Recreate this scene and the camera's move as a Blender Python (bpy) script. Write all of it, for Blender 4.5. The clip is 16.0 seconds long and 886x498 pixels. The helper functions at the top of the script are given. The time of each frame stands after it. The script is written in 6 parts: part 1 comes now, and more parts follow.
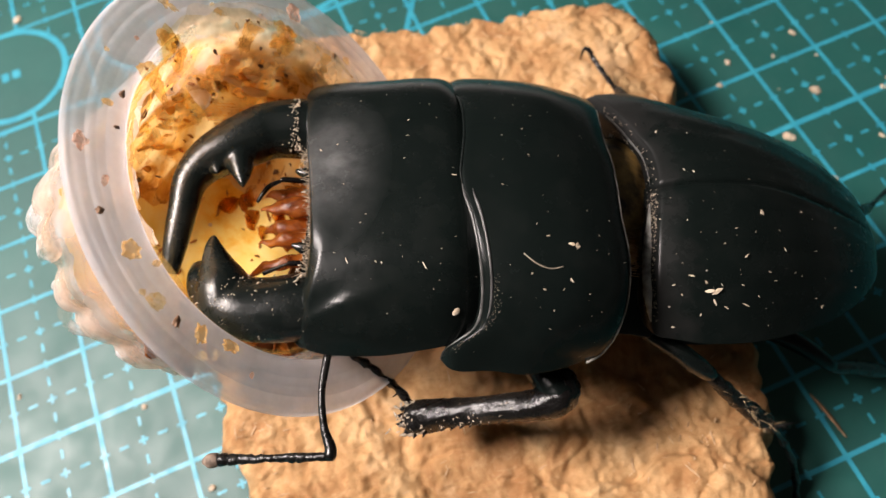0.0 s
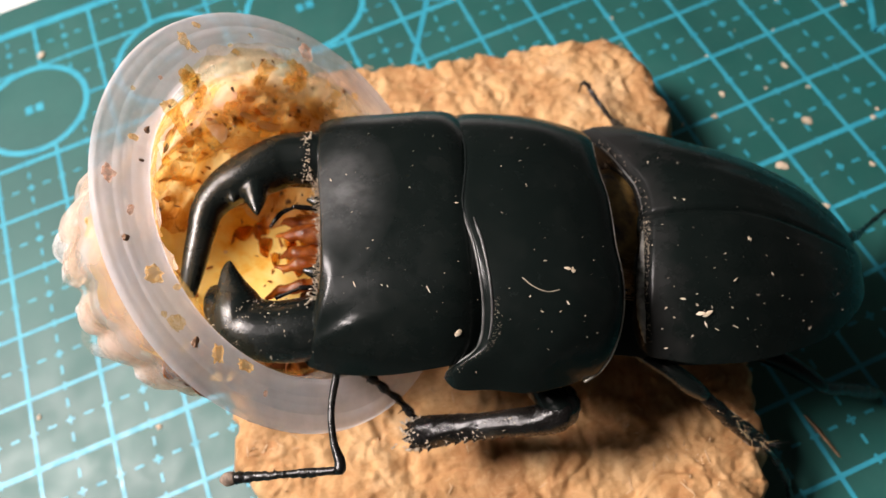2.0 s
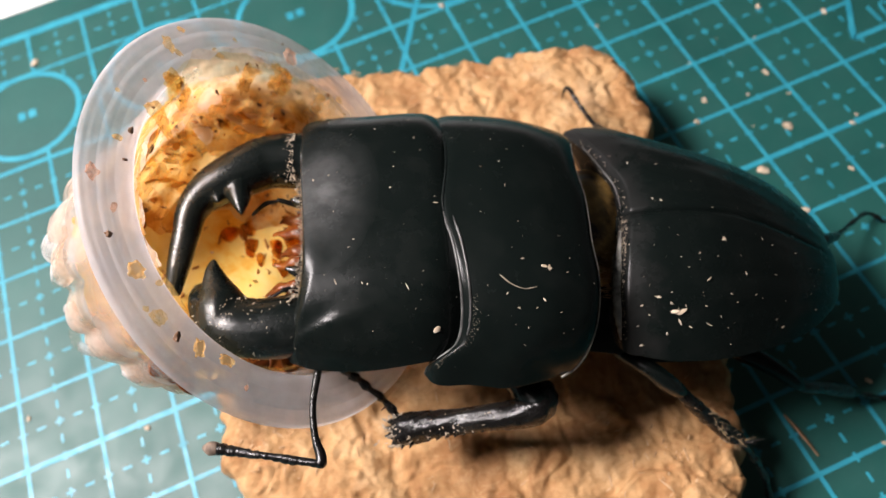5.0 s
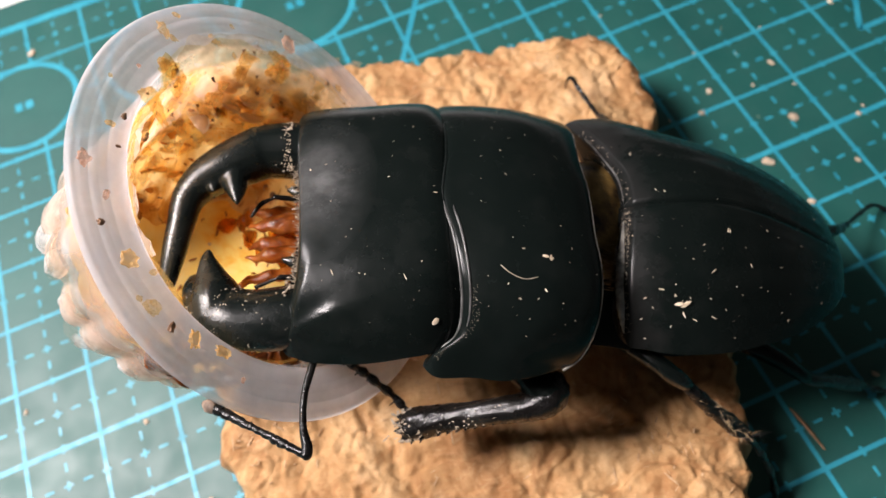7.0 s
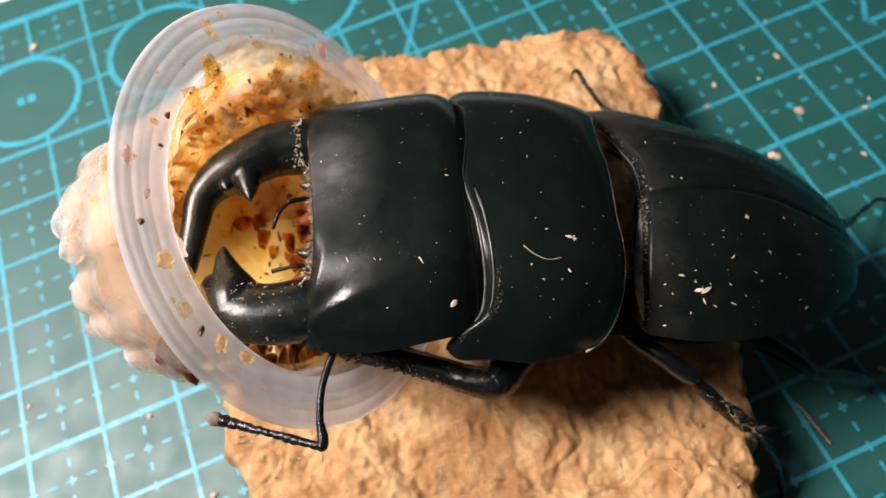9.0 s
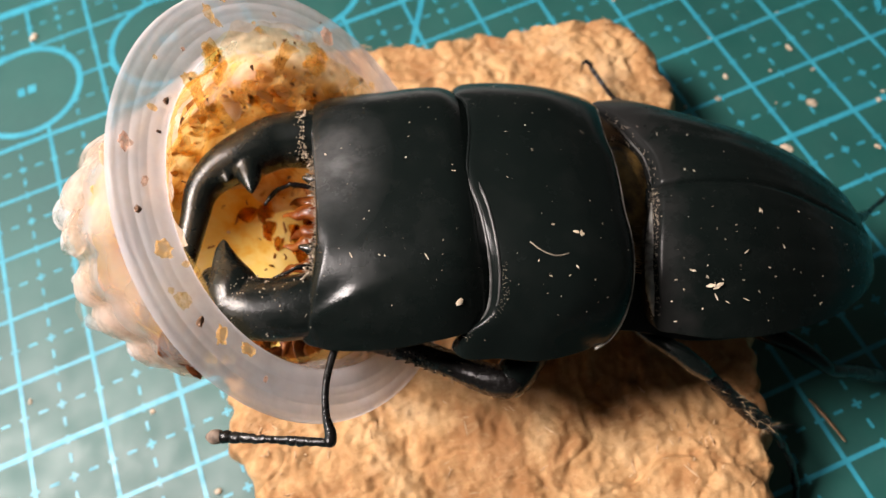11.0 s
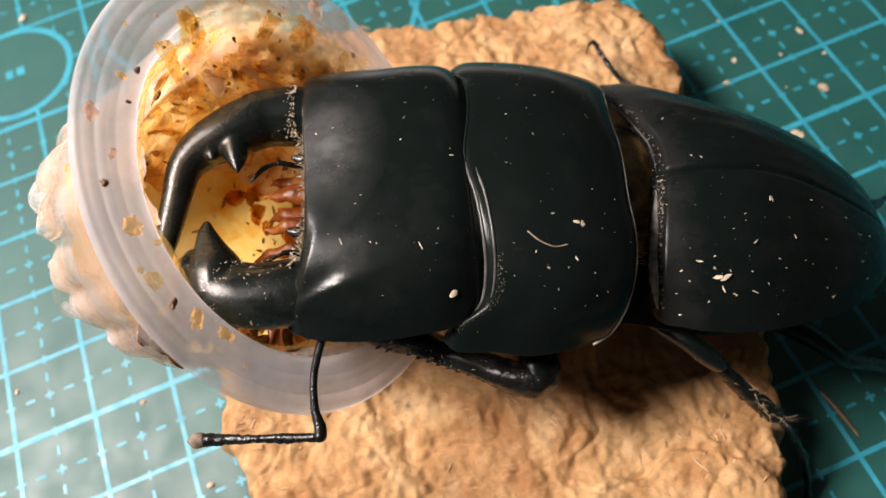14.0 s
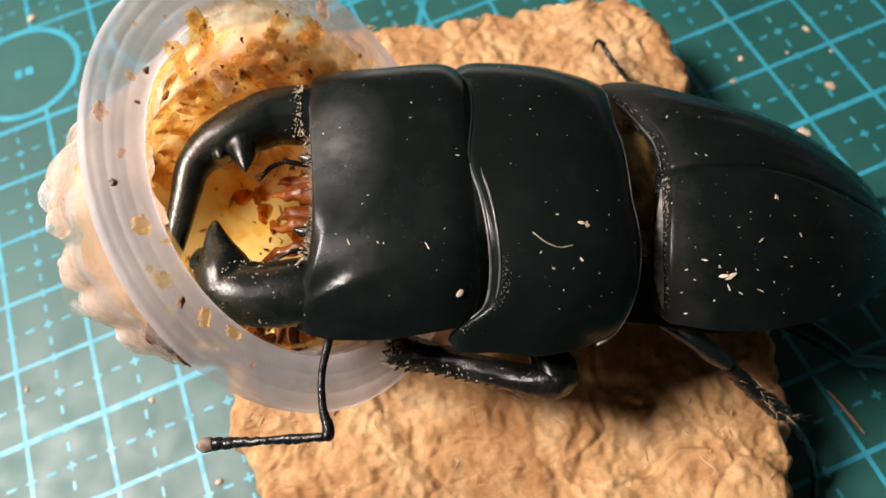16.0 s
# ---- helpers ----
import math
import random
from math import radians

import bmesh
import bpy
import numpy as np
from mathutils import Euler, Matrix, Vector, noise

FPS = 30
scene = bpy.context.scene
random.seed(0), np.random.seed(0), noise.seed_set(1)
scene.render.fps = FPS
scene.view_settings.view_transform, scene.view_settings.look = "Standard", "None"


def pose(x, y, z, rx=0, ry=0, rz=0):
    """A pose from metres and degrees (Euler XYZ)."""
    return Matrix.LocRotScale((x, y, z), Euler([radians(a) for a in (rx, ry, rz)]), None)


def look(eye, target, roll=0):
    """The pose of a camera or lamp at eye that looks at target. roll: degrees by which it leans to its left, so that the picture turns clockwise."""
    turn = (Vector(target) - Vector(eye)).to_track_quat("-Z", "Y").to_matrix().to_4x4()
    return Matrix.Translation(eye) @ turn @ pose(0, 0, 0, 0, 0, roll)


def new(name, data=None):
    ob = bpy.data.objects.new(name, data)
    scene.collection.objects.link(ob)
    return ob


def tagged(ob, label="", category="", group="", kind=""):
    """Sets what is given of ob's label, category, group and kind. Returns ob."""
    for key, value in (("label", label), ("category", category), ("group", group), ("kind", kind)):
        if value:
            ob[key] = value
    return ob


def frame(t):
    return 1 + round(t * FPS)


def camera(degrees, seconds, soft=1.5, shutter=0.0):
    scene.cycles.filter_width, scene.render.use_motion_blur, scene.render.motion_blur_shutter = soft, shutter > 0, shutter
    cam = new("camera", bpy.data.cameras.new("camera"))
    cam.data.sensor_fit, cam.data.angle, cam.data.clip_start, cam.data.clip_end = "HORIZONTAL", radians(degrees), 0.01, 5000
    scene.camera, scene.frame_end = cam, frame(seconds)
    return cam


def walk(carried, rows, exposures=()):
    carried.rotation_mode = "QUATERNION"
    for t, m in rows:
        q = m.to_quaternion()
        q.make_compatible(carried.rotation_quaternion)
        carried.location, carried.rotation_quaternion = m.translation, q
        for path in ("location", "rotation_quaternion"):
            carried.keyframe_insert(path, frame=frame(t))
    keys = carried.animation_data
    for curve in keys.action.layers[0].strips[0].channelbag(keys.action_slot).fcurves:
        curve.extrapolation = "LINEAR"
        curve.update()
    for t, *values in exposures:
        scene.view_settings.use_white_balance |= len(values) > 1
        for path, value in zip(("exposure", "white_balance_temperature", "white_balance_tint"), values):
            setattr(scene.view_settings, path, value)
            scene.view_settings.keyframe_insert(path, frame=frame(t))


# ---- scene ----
S = 0.01  # all lengths below are written in centimetres


def cm(r):
    """A pose from a row of centimetres and degrees."""
    return pose(r[0] * S, r[1] * S, r[2] * S, *r[3:6])


cam = camera(61.47, 16.0, soft=1.5)
cam.data.dof.use_dof = True
cam.data.dof.focus_distance, cam.data.dof.aperture_fstop = 6.2 * S, 37
CAMERA_ROWS = [
    (0, -0.0209, -2.8650, 8.9621, 25.03, 5.12, -22.77),
    (0.5, -0.0070, -2.9351, 9.0702, 25.76, 5.37, -22.82),
    (1, -0.0153, -2.9876, 9.2141, 26.39, 5.67, -22.60),
    (1.5, -0.0230, -2.9943, 9.2244, 26.75, 5.57, -22.60),
    (2, -0.0158, -3.0430, 9.2783, 27.06, 5.70, -22.53),
    (2.5, -0.0087, -3.1347, 9.2851, 27.51, 5.44, -22.84),
    (3, 0.0827, -3.1871, 9.3159, 27.73, 5.17, -22.93),
    (3.5, 0.1141, -3.2618, 9.4667, 27.76, 5.62, -22.79),
    (4, 0.0775, -3.2586, 9.4202, 27.96, 5.55, -22.67),
    (6.5, 0.0693, -3.2339, 9.2582, 27.58, 5.50, -22.65),
    (7, 0.0414, -3.2253, 9.2221, 27.51, 5.50, -22.64),
    (7.5, 0.0337, -3.2117, 9.2291, 27.40, 5.42, -22.66),
    (8, 0.0518, -3.2062, 9.1836, 27.42, 5.22, -22.72),
    (8.5, 0.0476, -3.2213, 9.1948, 27.38, 5.35, -22.69),
    (9, -0.0067, -3.2134, 9.1700, 27.26, 5.55, -22.59),
    (11.5, -0.0943, -3.1184, 8.9896, 26.89, 5.47, -22.47),
    (12, -0.0771, -3.1360, 8.9545, 26.95, 5.39, -22.46),
    (12.5, -0.0851, -3.1362, 8.9632, 26.86, 5.47, -22.44),
    (13, -0.1229, -3.1100, 8.9321, 26.66, 5.70, -22.34),
    (13.5, -0.1335, -3.0602, 8.8249, 26.33, 5.49, -22.35),
    (14, -0.1163, -3.0406, 8.7367, 26.38, 5.27, -22.37),
    (14.5, -0.0681, -3.0677, 8.7435, 26.45, 5.26, -22.33),
    (15, -0.0471, -3.0430, 8.7447, 26.17, 5.63, -22.26),
    (15.5, -0.1205, -3.0339, 8.7340, 26.01, 5.75, -22.19),
    (16, -0.1418, -3.0507, 8.7678, 26.29, 5.61, -22.22),
]
BALANCE = [(0, 0, 6480, 10), (2, 0, 6400, 10), (3, 0, 6280, 10), (6.5, 0.04, 6200, 10), (8.5, 0.04, 6220, 10), (9, 0.02, 6350, 10), (11.5, 0.02, 6480, 10), (16, 0, 6520, 10)]
walk(cam, [(r[0], cm(r[1:])) for r in CAMERA_ROWS], BALANCE)

# ---- light ----
world = bpy.data.worlds.new("room_air")
scene.world = world
world.use_nodes = True
world.node_tree.nodes["Background"].inputs[0].default_value = (0.55, 0.62, 0.7, 1)
world.node_tree.nodes["Background"].inputs[1].default_value = 0.05


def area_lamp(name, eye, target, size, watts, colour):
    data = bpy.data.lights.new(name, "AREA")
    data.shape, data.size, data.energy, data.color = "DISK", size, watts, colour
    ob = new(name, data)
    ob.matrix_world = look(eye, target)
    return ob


KEY = Vector((-0.53, 0.24, 0.84)).normalized()
area_lamp("desk_lamp_light", KEY * 0.32 + Vector((-0.008, 0.004, 0.01)), (-0.008, 0.004, 0.01), 0.105, 2.60, (1.0, 0.882, 0.84))
# two unseen fill lamps, added: one lifts shaded sides, the cool one gives sheens
area_lamp("overhead_fill", (-0.70, 1.05, 1.55), (0.0, 0.0, 0.0), 0.8, 2.0, (1.0, 0.96, 0.92))
area_lamp("cool_side_fill", (-1.30, 1.25, 0.55), (0.0, 0.0, 0.0), 0.9, 3.8, (0.80, 0.90, 1.0))

# ---- materials ----


def material(name):
    m = bpy.data.materials.new(name)
    m.use_nodes = True
    t = m.node_tree
    return m, t.nodes, t.links, t.nodes["Principled BSDF"]


def coords(nodes, links, scale=(1, 1, 1)):
    """Object coordinates in centimetres."""
    c = nodes.new("ShaderNodeTexCoord")
    k = nodes.new("ShaderNodeMapping")
    k.inputs["Scale"].default_value = [100 * v for v in scale]
    links.new(c.outputs["Object"], k.inputs["Vector"])
    return k.outputs["Vector"]


def noise_of(nodes, links, vec, scale, detail=5, rough=0.55, distort=0.0):
    n = nodes.new("ShaderNodeTexNoise")
    n.inputs["Scale"].default_value = scale
    n.inputs["Detail"].default_value = detail
    n.inputs["Roughness"].default_value = rough
    n.inputs["Distortion"].default_value = distort
    links.new(vec, n.inputs["Vector"])
    return n.outputs["Fac"]


def ramp(nodes, links, fac, stops):
    r = nodes.new("ShaderNodeValToRGB")
    e = r.color_ramp.elements
    while len(e) < len(stops):
        e.new(0.5)
    for el, (p, c) in zip(e, stops):
        el.position, el.color = p, (*c, 1)
    links.new(fac, r.inputs["Fac"])
    return r.outputs["Color"]


def grey(v):
    return (v, v, v)


def blend(nodes, links, fac, a, b, how="MIX"):
    m = nodes.new("ShaderNodeMix")
    m.data_type, m.blend_type = "RGBA", how
    for socket, v in ((m.inputs[0], fac), (m.inputs[6], a), (m.inputs[7], b)):
        if hasattr(v, "links"):
            links.new(v, socket)
        elif isinstance(v, (int, float)):
            socket.default_value = v
        else:
            socket.default_value = (*v, 1)
    return m.outputs[2]


def bump(nodes, links, height, bsdf, strength, distance, base=None):
    b = nodes.new("ShaderNodeBump")
    b.inputs["Strength"].default_value = strength
    b.inputs["Distance"].default_value = distance * S
    links.new(height, b.inputs["Height"])
    if base:
        links.new(base, b.inputs["Normal"])
    links.new(b.outputs["Normal"], bsdf.inputs["Normal"])
    return b.outputs["Normal"]


def simple(name, c1, c2, rough, scale=4.0, bumps=0.15, bump_scale=30.0, depth=0.01, spread=(0.35, 0.65), **more):
    """A plain surface with two tones of variation and a fine relief."""
    m, n, l, b = material(name)
    v = coords(n, l)
    l.new(ramp(n, l, noise_of(n, l, v, scale), [(spread[0], c1), (spread[1], c2)]), b.inputs["Base Color"])
    l.new(ramp(n, l, noise_of(n, l, v, scale * 2.3), [(0.3, grey(max(rough - 0.1, 0.02))), (0.7, grey(min(rough + 0.1, 1)))]), b.inputs["Roughness"])
    bump(n, l, noise_of(n, l, v, bump_scale), b, bumps, depth)
    for key, value in more.items():
        b.inputs[key.replace("_", " ")].default_value = value
    return m


def make_mat_green():
    m, n, l, b = material("mat_green")
    v = coords(n, l)
    tone = ramp(n, l, noise_of(n, l, v, 0.45, 6), [(0.3, (0.007, 0.066, 0.057)), (0.7, (0.013, 0.094, 0.079))])
    l.new(blend(n, l, ramp(n, l, noise_of(n, l, v, 9.0, 4), [(0.55, grey(0)), (0.75, grey(0.35))]), tone, (0.028, 0.105, 0.09)), b.inputs["Base Color"])
    l.new(ramp(n, l, noise_of(n, l, v, 2.0, 5), [(0.3, grey(0.46)), (0.7, grey(0.60))]), b.inputs["Roughness"])
    b.inputs["Specular IOR Level"].default_value = 0.62
    bump(n, l, noise_of(n, l, v, 45.0, 3), b, 0.25, 0.006)
    return m


def make_bark():
    m, n, l, b = material("cork_bark")
    v = coords(n, l)
    big = noise_of(n, l, v, 0.8, 7, 0.66, 0.6)
    mid = noise_of(n, l, coords(n, l, (1.0, 0.7, 1.0)), 1.9, 7, 0.62, 0.8)
    fine = noise_of(n, l, v, 16.0, 5, 0.6)
    c = ramp(n, l, mid, [(0.26, (0.264, 0.128, 0.048)), (0.42, (0.396, 0.216, 0.088)), (0.56, (0.493, 0.299, 0.136)), (0.76, (0.581, 0.392, 0.207))])
    c = blend(n, l, ramp(n, l, big, [(0.49, grey(0.0)), (0.60, grey(0.72))]), c, (0.275, 0.122, 0.042))
    c = blend(n, l, ramp(n, l, big, [(0.32, grey(0.60)), (0.44, grey(0.0))]), c, (0.60, 0.43, 0.25))
    c = blend(n, l, ramp(n, l, fine, [(0.56, grey(0.0)), (0.72, grey(0.45))]), c, (0.229, 0.106, 0.040))
    thread = noise_of(n, l, coords(n, l, (0.7, 1.6, 1.0)), 7.0, 6, 0.7, 1.2)
    c = blend(n, l, ramp(n, l, thread, [(0.54, grey(0.0)), (0.70, grey(0.30))]), c, (0.651, 0.458, 0.246))
    c = blend(n, l, ramp(n, l, thread, [(0.30, grey(0.35)), (0.42, grey(0.0))]), c, (0.211, 0.095, 0.037))
    l.new(c, b.inputs["Base Color"])
    b.inputs["Roughness"].default_value = 0.78
    b.inputs["Specular IOR Level"].default_value = 0.3
    first = bump(n, l, mid, b, 0.4, 0.06)
    bump(n, l, fine, b, 0.65, 0.018, first)
    return m


def make_shell(name, rough, dust, base=(0.0040, 0.0062, 0.0056), pits=0.1, dull_front=None, spec=None, painted_sheen=None, ior=1.34):
    """Black cuticle with a thin veil of dust; dull_front: how far back the pitted, duller front band of a shell reaches."""
    m, n, l, b = material(name)
    v = coords(n, l)
    d = ramp(n, l, noise_of(n, l, v, 2.2, 6, 0.65), [(0.50, grey(0)), (0.78, grey(dust))])
    r = ramp(n, l, noise_of(n, l, v, 3.5, 6, 0.7), [(0.3, grey(rough - 0.05)), (0.72, grey(rough + 0.08))])
    c = blend(n, l, d, base, (0.05, 0.05, 0.046))
    if dull_front:
        sep = n.new("ShaderNodeSeparateXYZ")
        l.new(v, sep.inputs[0])
        wav = n.new("ShaderNodeMath")
        wav.operation = "ADD"
        l.new(sep.outputs[0], wav.inputs[0])
        l.new(noise_of(n, l, v, 4.0, 5), wav.inputs[1])
        half = n.new("ShaderNodeMath")
        half.operation = "MULTIPLY"
        half.inputs[1].default_value = 0.5
        l.new(wav.outputs[0], half.inputs[0])
        band = ramp(n, l, half.outputs[0], [(dull_front - 0.08, grey(1)), (min(dull_front + 0.14, 1), grey(0))])
        r = blend(n, l, band, r, grey(0.32))
        c = blend(n, l, band, c, (0.014, 0.014, 0.0135))
    if painted_sheen:
        # a soft grey sheen, painted into the colour round one point of the shell
        away = n.new("ShaderNodeVectorMath")
        away.operation = "SUBTRACT"
        away.inputs[1].default_value = painted_sheen
        l.new(v, away.inputs[0])
        flat = n.new("ShaderNodeVectorMath")
        flat.operation = "MULTIPLY"
        flat.inputs[1].default_value = (1.75, 1.15, 0.3)
        l.new(away.outputs[0], flat.inputs[0])
        far = n.new("ShaderNodeVectorMath")
        far.operation = "LENGTH"
        l.new(flat.outputs[0], far.inputs[0])
        patch = ramp(n, l, far.outputs["Value"], [(0.0, grey(1)), (0.30, grey(0.55)), (0.60, grey(0.14)), (0.95, grey(0))])
        streak = ramp(n, l, noise_of(n, l, coords(n, l, (1.0, 1.3, 1.0)), 2.6, 6, 0.65), [(0.25, grey(0.1)), (0.72, grey(1))])
        c = blend(n, l, blend(n, l, 1.0, patch, streak, "MULTIPLY"), c, (0.14, 0.143, 0.143))
    l.new(c, b.inputs["Base Color"])
    l.new(r, b.inputs["Roughness"])
    if spec is None:
        b.inputs["IOR"].default_value = ior
    else:
        b.inputs["Specular IOR Level"].default_value = spec
    first = bump(n, l, noise_of(n, l, v, 3.0, 3), b, 0.06, 0.05)
    bump(n, l, noise_of(n, l, v, 42.0, 2), b, pits, 0.008, first)
    return m


def make_plastic(name, clear_lo, clear_hi, colour, tint, frost=0.0, scale=1.6, spread=(0.3, 0.7)):
    """Milky, see-through plastic: part of the light goes straight through, part is scattered in it."""
    m, n, l, b = material(name)
    v = coords(n, l)
    b.inputs["Base Color"].default_value = (*colour, 1)
    b.inputs["Roughness"].default_value = 0.30
    clear = n.new("ShaderNodeBsdfTransparent")
    clear.inputs[0].default_value = (*tint, 1)
    through_light = clear
    if frost:
        haze = n.new("ShaderNodeBsdfRefraction")
        haze.inputs["Color"].default_value = (*tint, 1)
        haze.inputs["Roughness"].default_value = frost
        haze.inputs["IOR"].default_value = 1.12
        through_light = n.new("ShaderNodeMixShader")
        through_light.inputs[0].default_value = 0.4
        l.new(clear.outputs[0], through_light.inputs[1])
        l.new(haze.outputs[0], through_light.inputs[2])
    milk = n.new("ShaderNodeBsdfTranslucent")
    milk.inputs[0].default_value = (*colour, 1)
    one, two = n.new("ShaderNodeMixShader"), n.new("ShaderNodeMixShader")
    one.inputs[0].default_value = 0.6
    l.new(b.outputs[0], one.inputs[1])
    l.new(milk.outputs[0], one.inputs[2])
    l.new(ramp(n, l, noise_of(n, l, v, scale, 6), [(spread[0], grey(clear_lo)), (spread[1], grey(clear_hi))]), two.inputs[0])
    l.new(one.outputs[0], two.inputs[1])
    l.new(through_light.outputs[0], two.inputs[2])
    l.new(two.outputs[0], n["Material Output"].inputs["Surface"])
    bump(n, l, noise_of(n, l, v, 5.0, 4), b, 0.25, 0.03)
    return m


def make_gel(name, stops, scale, rough, see, bumps, clear=0.0, tint=(1, 0.8, 0.45), islands=False):
    """Fruit jelly: light goes into it and through it; islands: each loose crumb has a tone of its own."""
    m, n, l, b = material(name)
    v = coords(n, l)
    tone = noise_of(n, l, v, scale, 7, 0.62, 0.5)
    if islands:
        tone = n.new("ShaderNodeNewGeometry").outputs["Random Per Island"]
    c = ramp(n, l, tone, stops)
    l.new(c, b.inputs["Base Color"])
    b.inputs["Roughness"].default_value = rough
    b.inputs["Coat Weight"].default_value = 0.4
    b.inputs["Coat Roughness"].default_value = 0.12
    milk = n.new("ShaderNodeBsdfTranslucent")
    l.new(c, milk.inputs[0])
    mix = n.new("ShaderNodeMixShader")
    mix.inputs[0].default_value = see
    l.new(b.outputs[0], mix.inputs[1])
    l.new(milk.outputs[0], mix.inputs[2])
    last = mix
    if clear:
        glassy, last = n.new("ShaderNodeBsdfTransparent"), n.new("ShaderNodeMixShader")
        glassy.inputs[0].default_value = (*tint, 1)
        last.inputs[0].default_value = clear
        l.new(mix.outputs[0], last.inputs[1])
        l.new(glassy.outputs[0], last.inputs[2])
    l.new(last.outputs[0], n["Material Output"].inputs["Surface"])
    bump(n, l, noise_of(n, l, v, scale * 2.5, 5), b, bumps, 0.05)
    return m


def make_residue():
    """Chewed jelly on the cup's far wall: clear amber with rusty patches and dark shreds, milky towards the rim."""
    m, n, l, b = material("chewed_jelly")
    v = coords(n, l)
    big = noise_of(n, l, v, 1.5, 6, 0.6, 0.9)
    mid = noise_of(n, l, v, 3.4, 6, 0.65, 0.8)
    shred = noise_of(n, l, coords(n, l, (1.0, 1.7, 1.0)), 6.5, 4, 0.5, 1.2)
    c = ramp(n, l, big, [(0.30, (0.78, 0.56, 0.22)), (0.48, (0.84, 0.64, 0.29)), (0.58, (0.78, 0.44, 0.10)), (0.70, (0.55, 0.20, 0.02))])
    c = blend(n, l, ramp(n, l, mid, [(0.54, grey(0)), (0.62, grey(0.75))]), c, (0.52, 0.20, 0.025))
    c = blend(n, l, ramp(n, l, shred, [(0.60, grey(0)), (0.70, grey(0.75))]), c, (0.32, 0.085, 0.010))
    sep = n.new("ShaderNodeSeparateXYZ")
    l.new(v, sep.inputs[0])
    add = n.new("ShaderNodeMath")
    add.operation = "ADD"
    l.new(sep.outputs[2], add.inputs[0])
    l.new(mid, add.inputs[1])
    c = blend(n, l, ramp(n, l, add.outputs[0], [(0.04, grey(0)), (0.36, grey(0.85))]), c, (0.86, 0.77, 0.62))
    l.new(c, b.inputs["Base Color"])
    b.inputs["Roughness"].default_value = 0.14
    b.inputs["Coat Weight"].default_value = 0.4
    milk = n.new("ShaderNodeBsdfTranslucent")
    l.new(c, milk.inputs[0])
    mix = n.new("ShaderNodeMixShader")
    mix.inputs[0].default_value = 0.55
    l.new(b.outputs[0], mix.inputs[1])
    l.new(milk.outputs[0], mix.inputs[2])
    l.new(mix.outputs[0], n["Material Output"].inputs["Surface"])
    first = bump(n, l, mid, b, 0.35, 0.08)
    bump(n, l, shred, b, 0.4, 0.03, first)
    return m


MAT_GREEN = make_mat_green()
PRINT = simple("print_cyan", (0.024, 0.245, 0.34), (0.042, 0.33, 0.43), 0.46, 3.0, 0.2, 45.0, 0.004)
TABLE_WHITE = simple("table_white", (0.74, 0.73, 0.71), (0.80, 0.79, 0.77), 0.4, 1.0, 0.05, 20.0)
WALL = simple("wall_paint", (0.50, 0.48, 0.45), (0.55, 0.53, 0.50), 0.8, 0.05, 0.1, 2.0)
FLOOR_WOOD = simple("floor_wood", (0.16, 0.10, 0.06), (0.24, 0.15, 0.09), 0.5, 0.1, 0.1, 2.0)
BARK = make_bark()
SHELL = make_shell("beetle_shell", 0.22, 0.07, ior=1.24)
SHELL_WING = make_shell("wing_shell", 0.24, 0.06, dull_front=0.55, ior=1.24)
SHELL_HEAD = make_shell("head_shell", 0.23, 0.10, pits=0.08, ior=1.29, painted_sheen=(-1.16, 0.36, 0.8))
SHELL_DULL = make_shell("beetle_shell_dull", 0.38, 0.35, pits=0.35)
SHELL_GLOSS = make_shell("beetle_shell_gloss", 0.25, 0.30, pits=0.25, spec=0.5)
LIMB = make_shell("beetle_limb", 0.26, 0.35, (0.005, 0.0045, 0.0042), 0.8, spec=0.4)
EDGE = simple("beetle_margin", (0.035, 0.035, 0.034), (0.13, 0.13, 0.125), 0.36, 6.0, 0.3, 40.0, 0.004)
# the near wing margin's silvery highlight, put into its colour
EDGE_HIGHLIGHT = simple("highlit_margin", (0.09, 0.09, 0.086), (0.46, 0.44, 0.41), 0.28, 9.0, 0.3, 40.0, 0.004, (0.3, 0.6))
EDGE_PALE = simple("pale_margin", (0.025, 0.024, 0.022), (0.30, 0.28, 0.24), 0.3, 3.5, 0.3, 30.0, 0.005)
BROWN_FLECK = simple("brown_shred", (0.30, 0.09, 0.012), (0.55, 0.22, 0.04), 0.4, 8.0)
NECK = simple("neck_membrane", (0.02, 0.010, 0.003), (0.46, 0.28, 0.075), 0.4, 2.6, 0.4, 30.0, 0.02, (0.40, 0.68))
HAIR = simple("tan_hair", (0.16, 0.10, 0.045), (0.36, 0.26, 0.14), 0.6, 12.0)
CHIP = simple("pale_chip", (0.42, 0.32, 0.21), (0.72, 0.61, 0.47), 0.6, 9.0)
DUST = simple("shell_dust", (0.12, 0.10, 0.075), (0.46, 0.38, 0.28), 0.6, 14.0)
SPLINTER = simple("splinter_wood", (0.16, 0.09, 0.045), (0.36, 0.23, 0.13), 0.7, 9.0)
SOFT = make_gel("mouth_lobe", [(0.32, (0.10, 0.022, 0.004)), (0.5, (0.30, 0.085, 0.012)), (0.7, (0.52, 0.20, 0.035))], 5.0, 0.30, 0.45, 0.5, 0.30, (0.95, 0.55, 0.2))
CLUB = simple("antenna_club", (0.10, 0.07, 0.05), (0.30, 0.22, 0.16), 0.7, 14.0)
PLASTIC = make_plastic("cup_plastic", 0.36, 0.70, (0.82, 0.80, 0.82), (0.99, 0.98, 0.98), 0.0, 0.9, (0.36, 0.64))
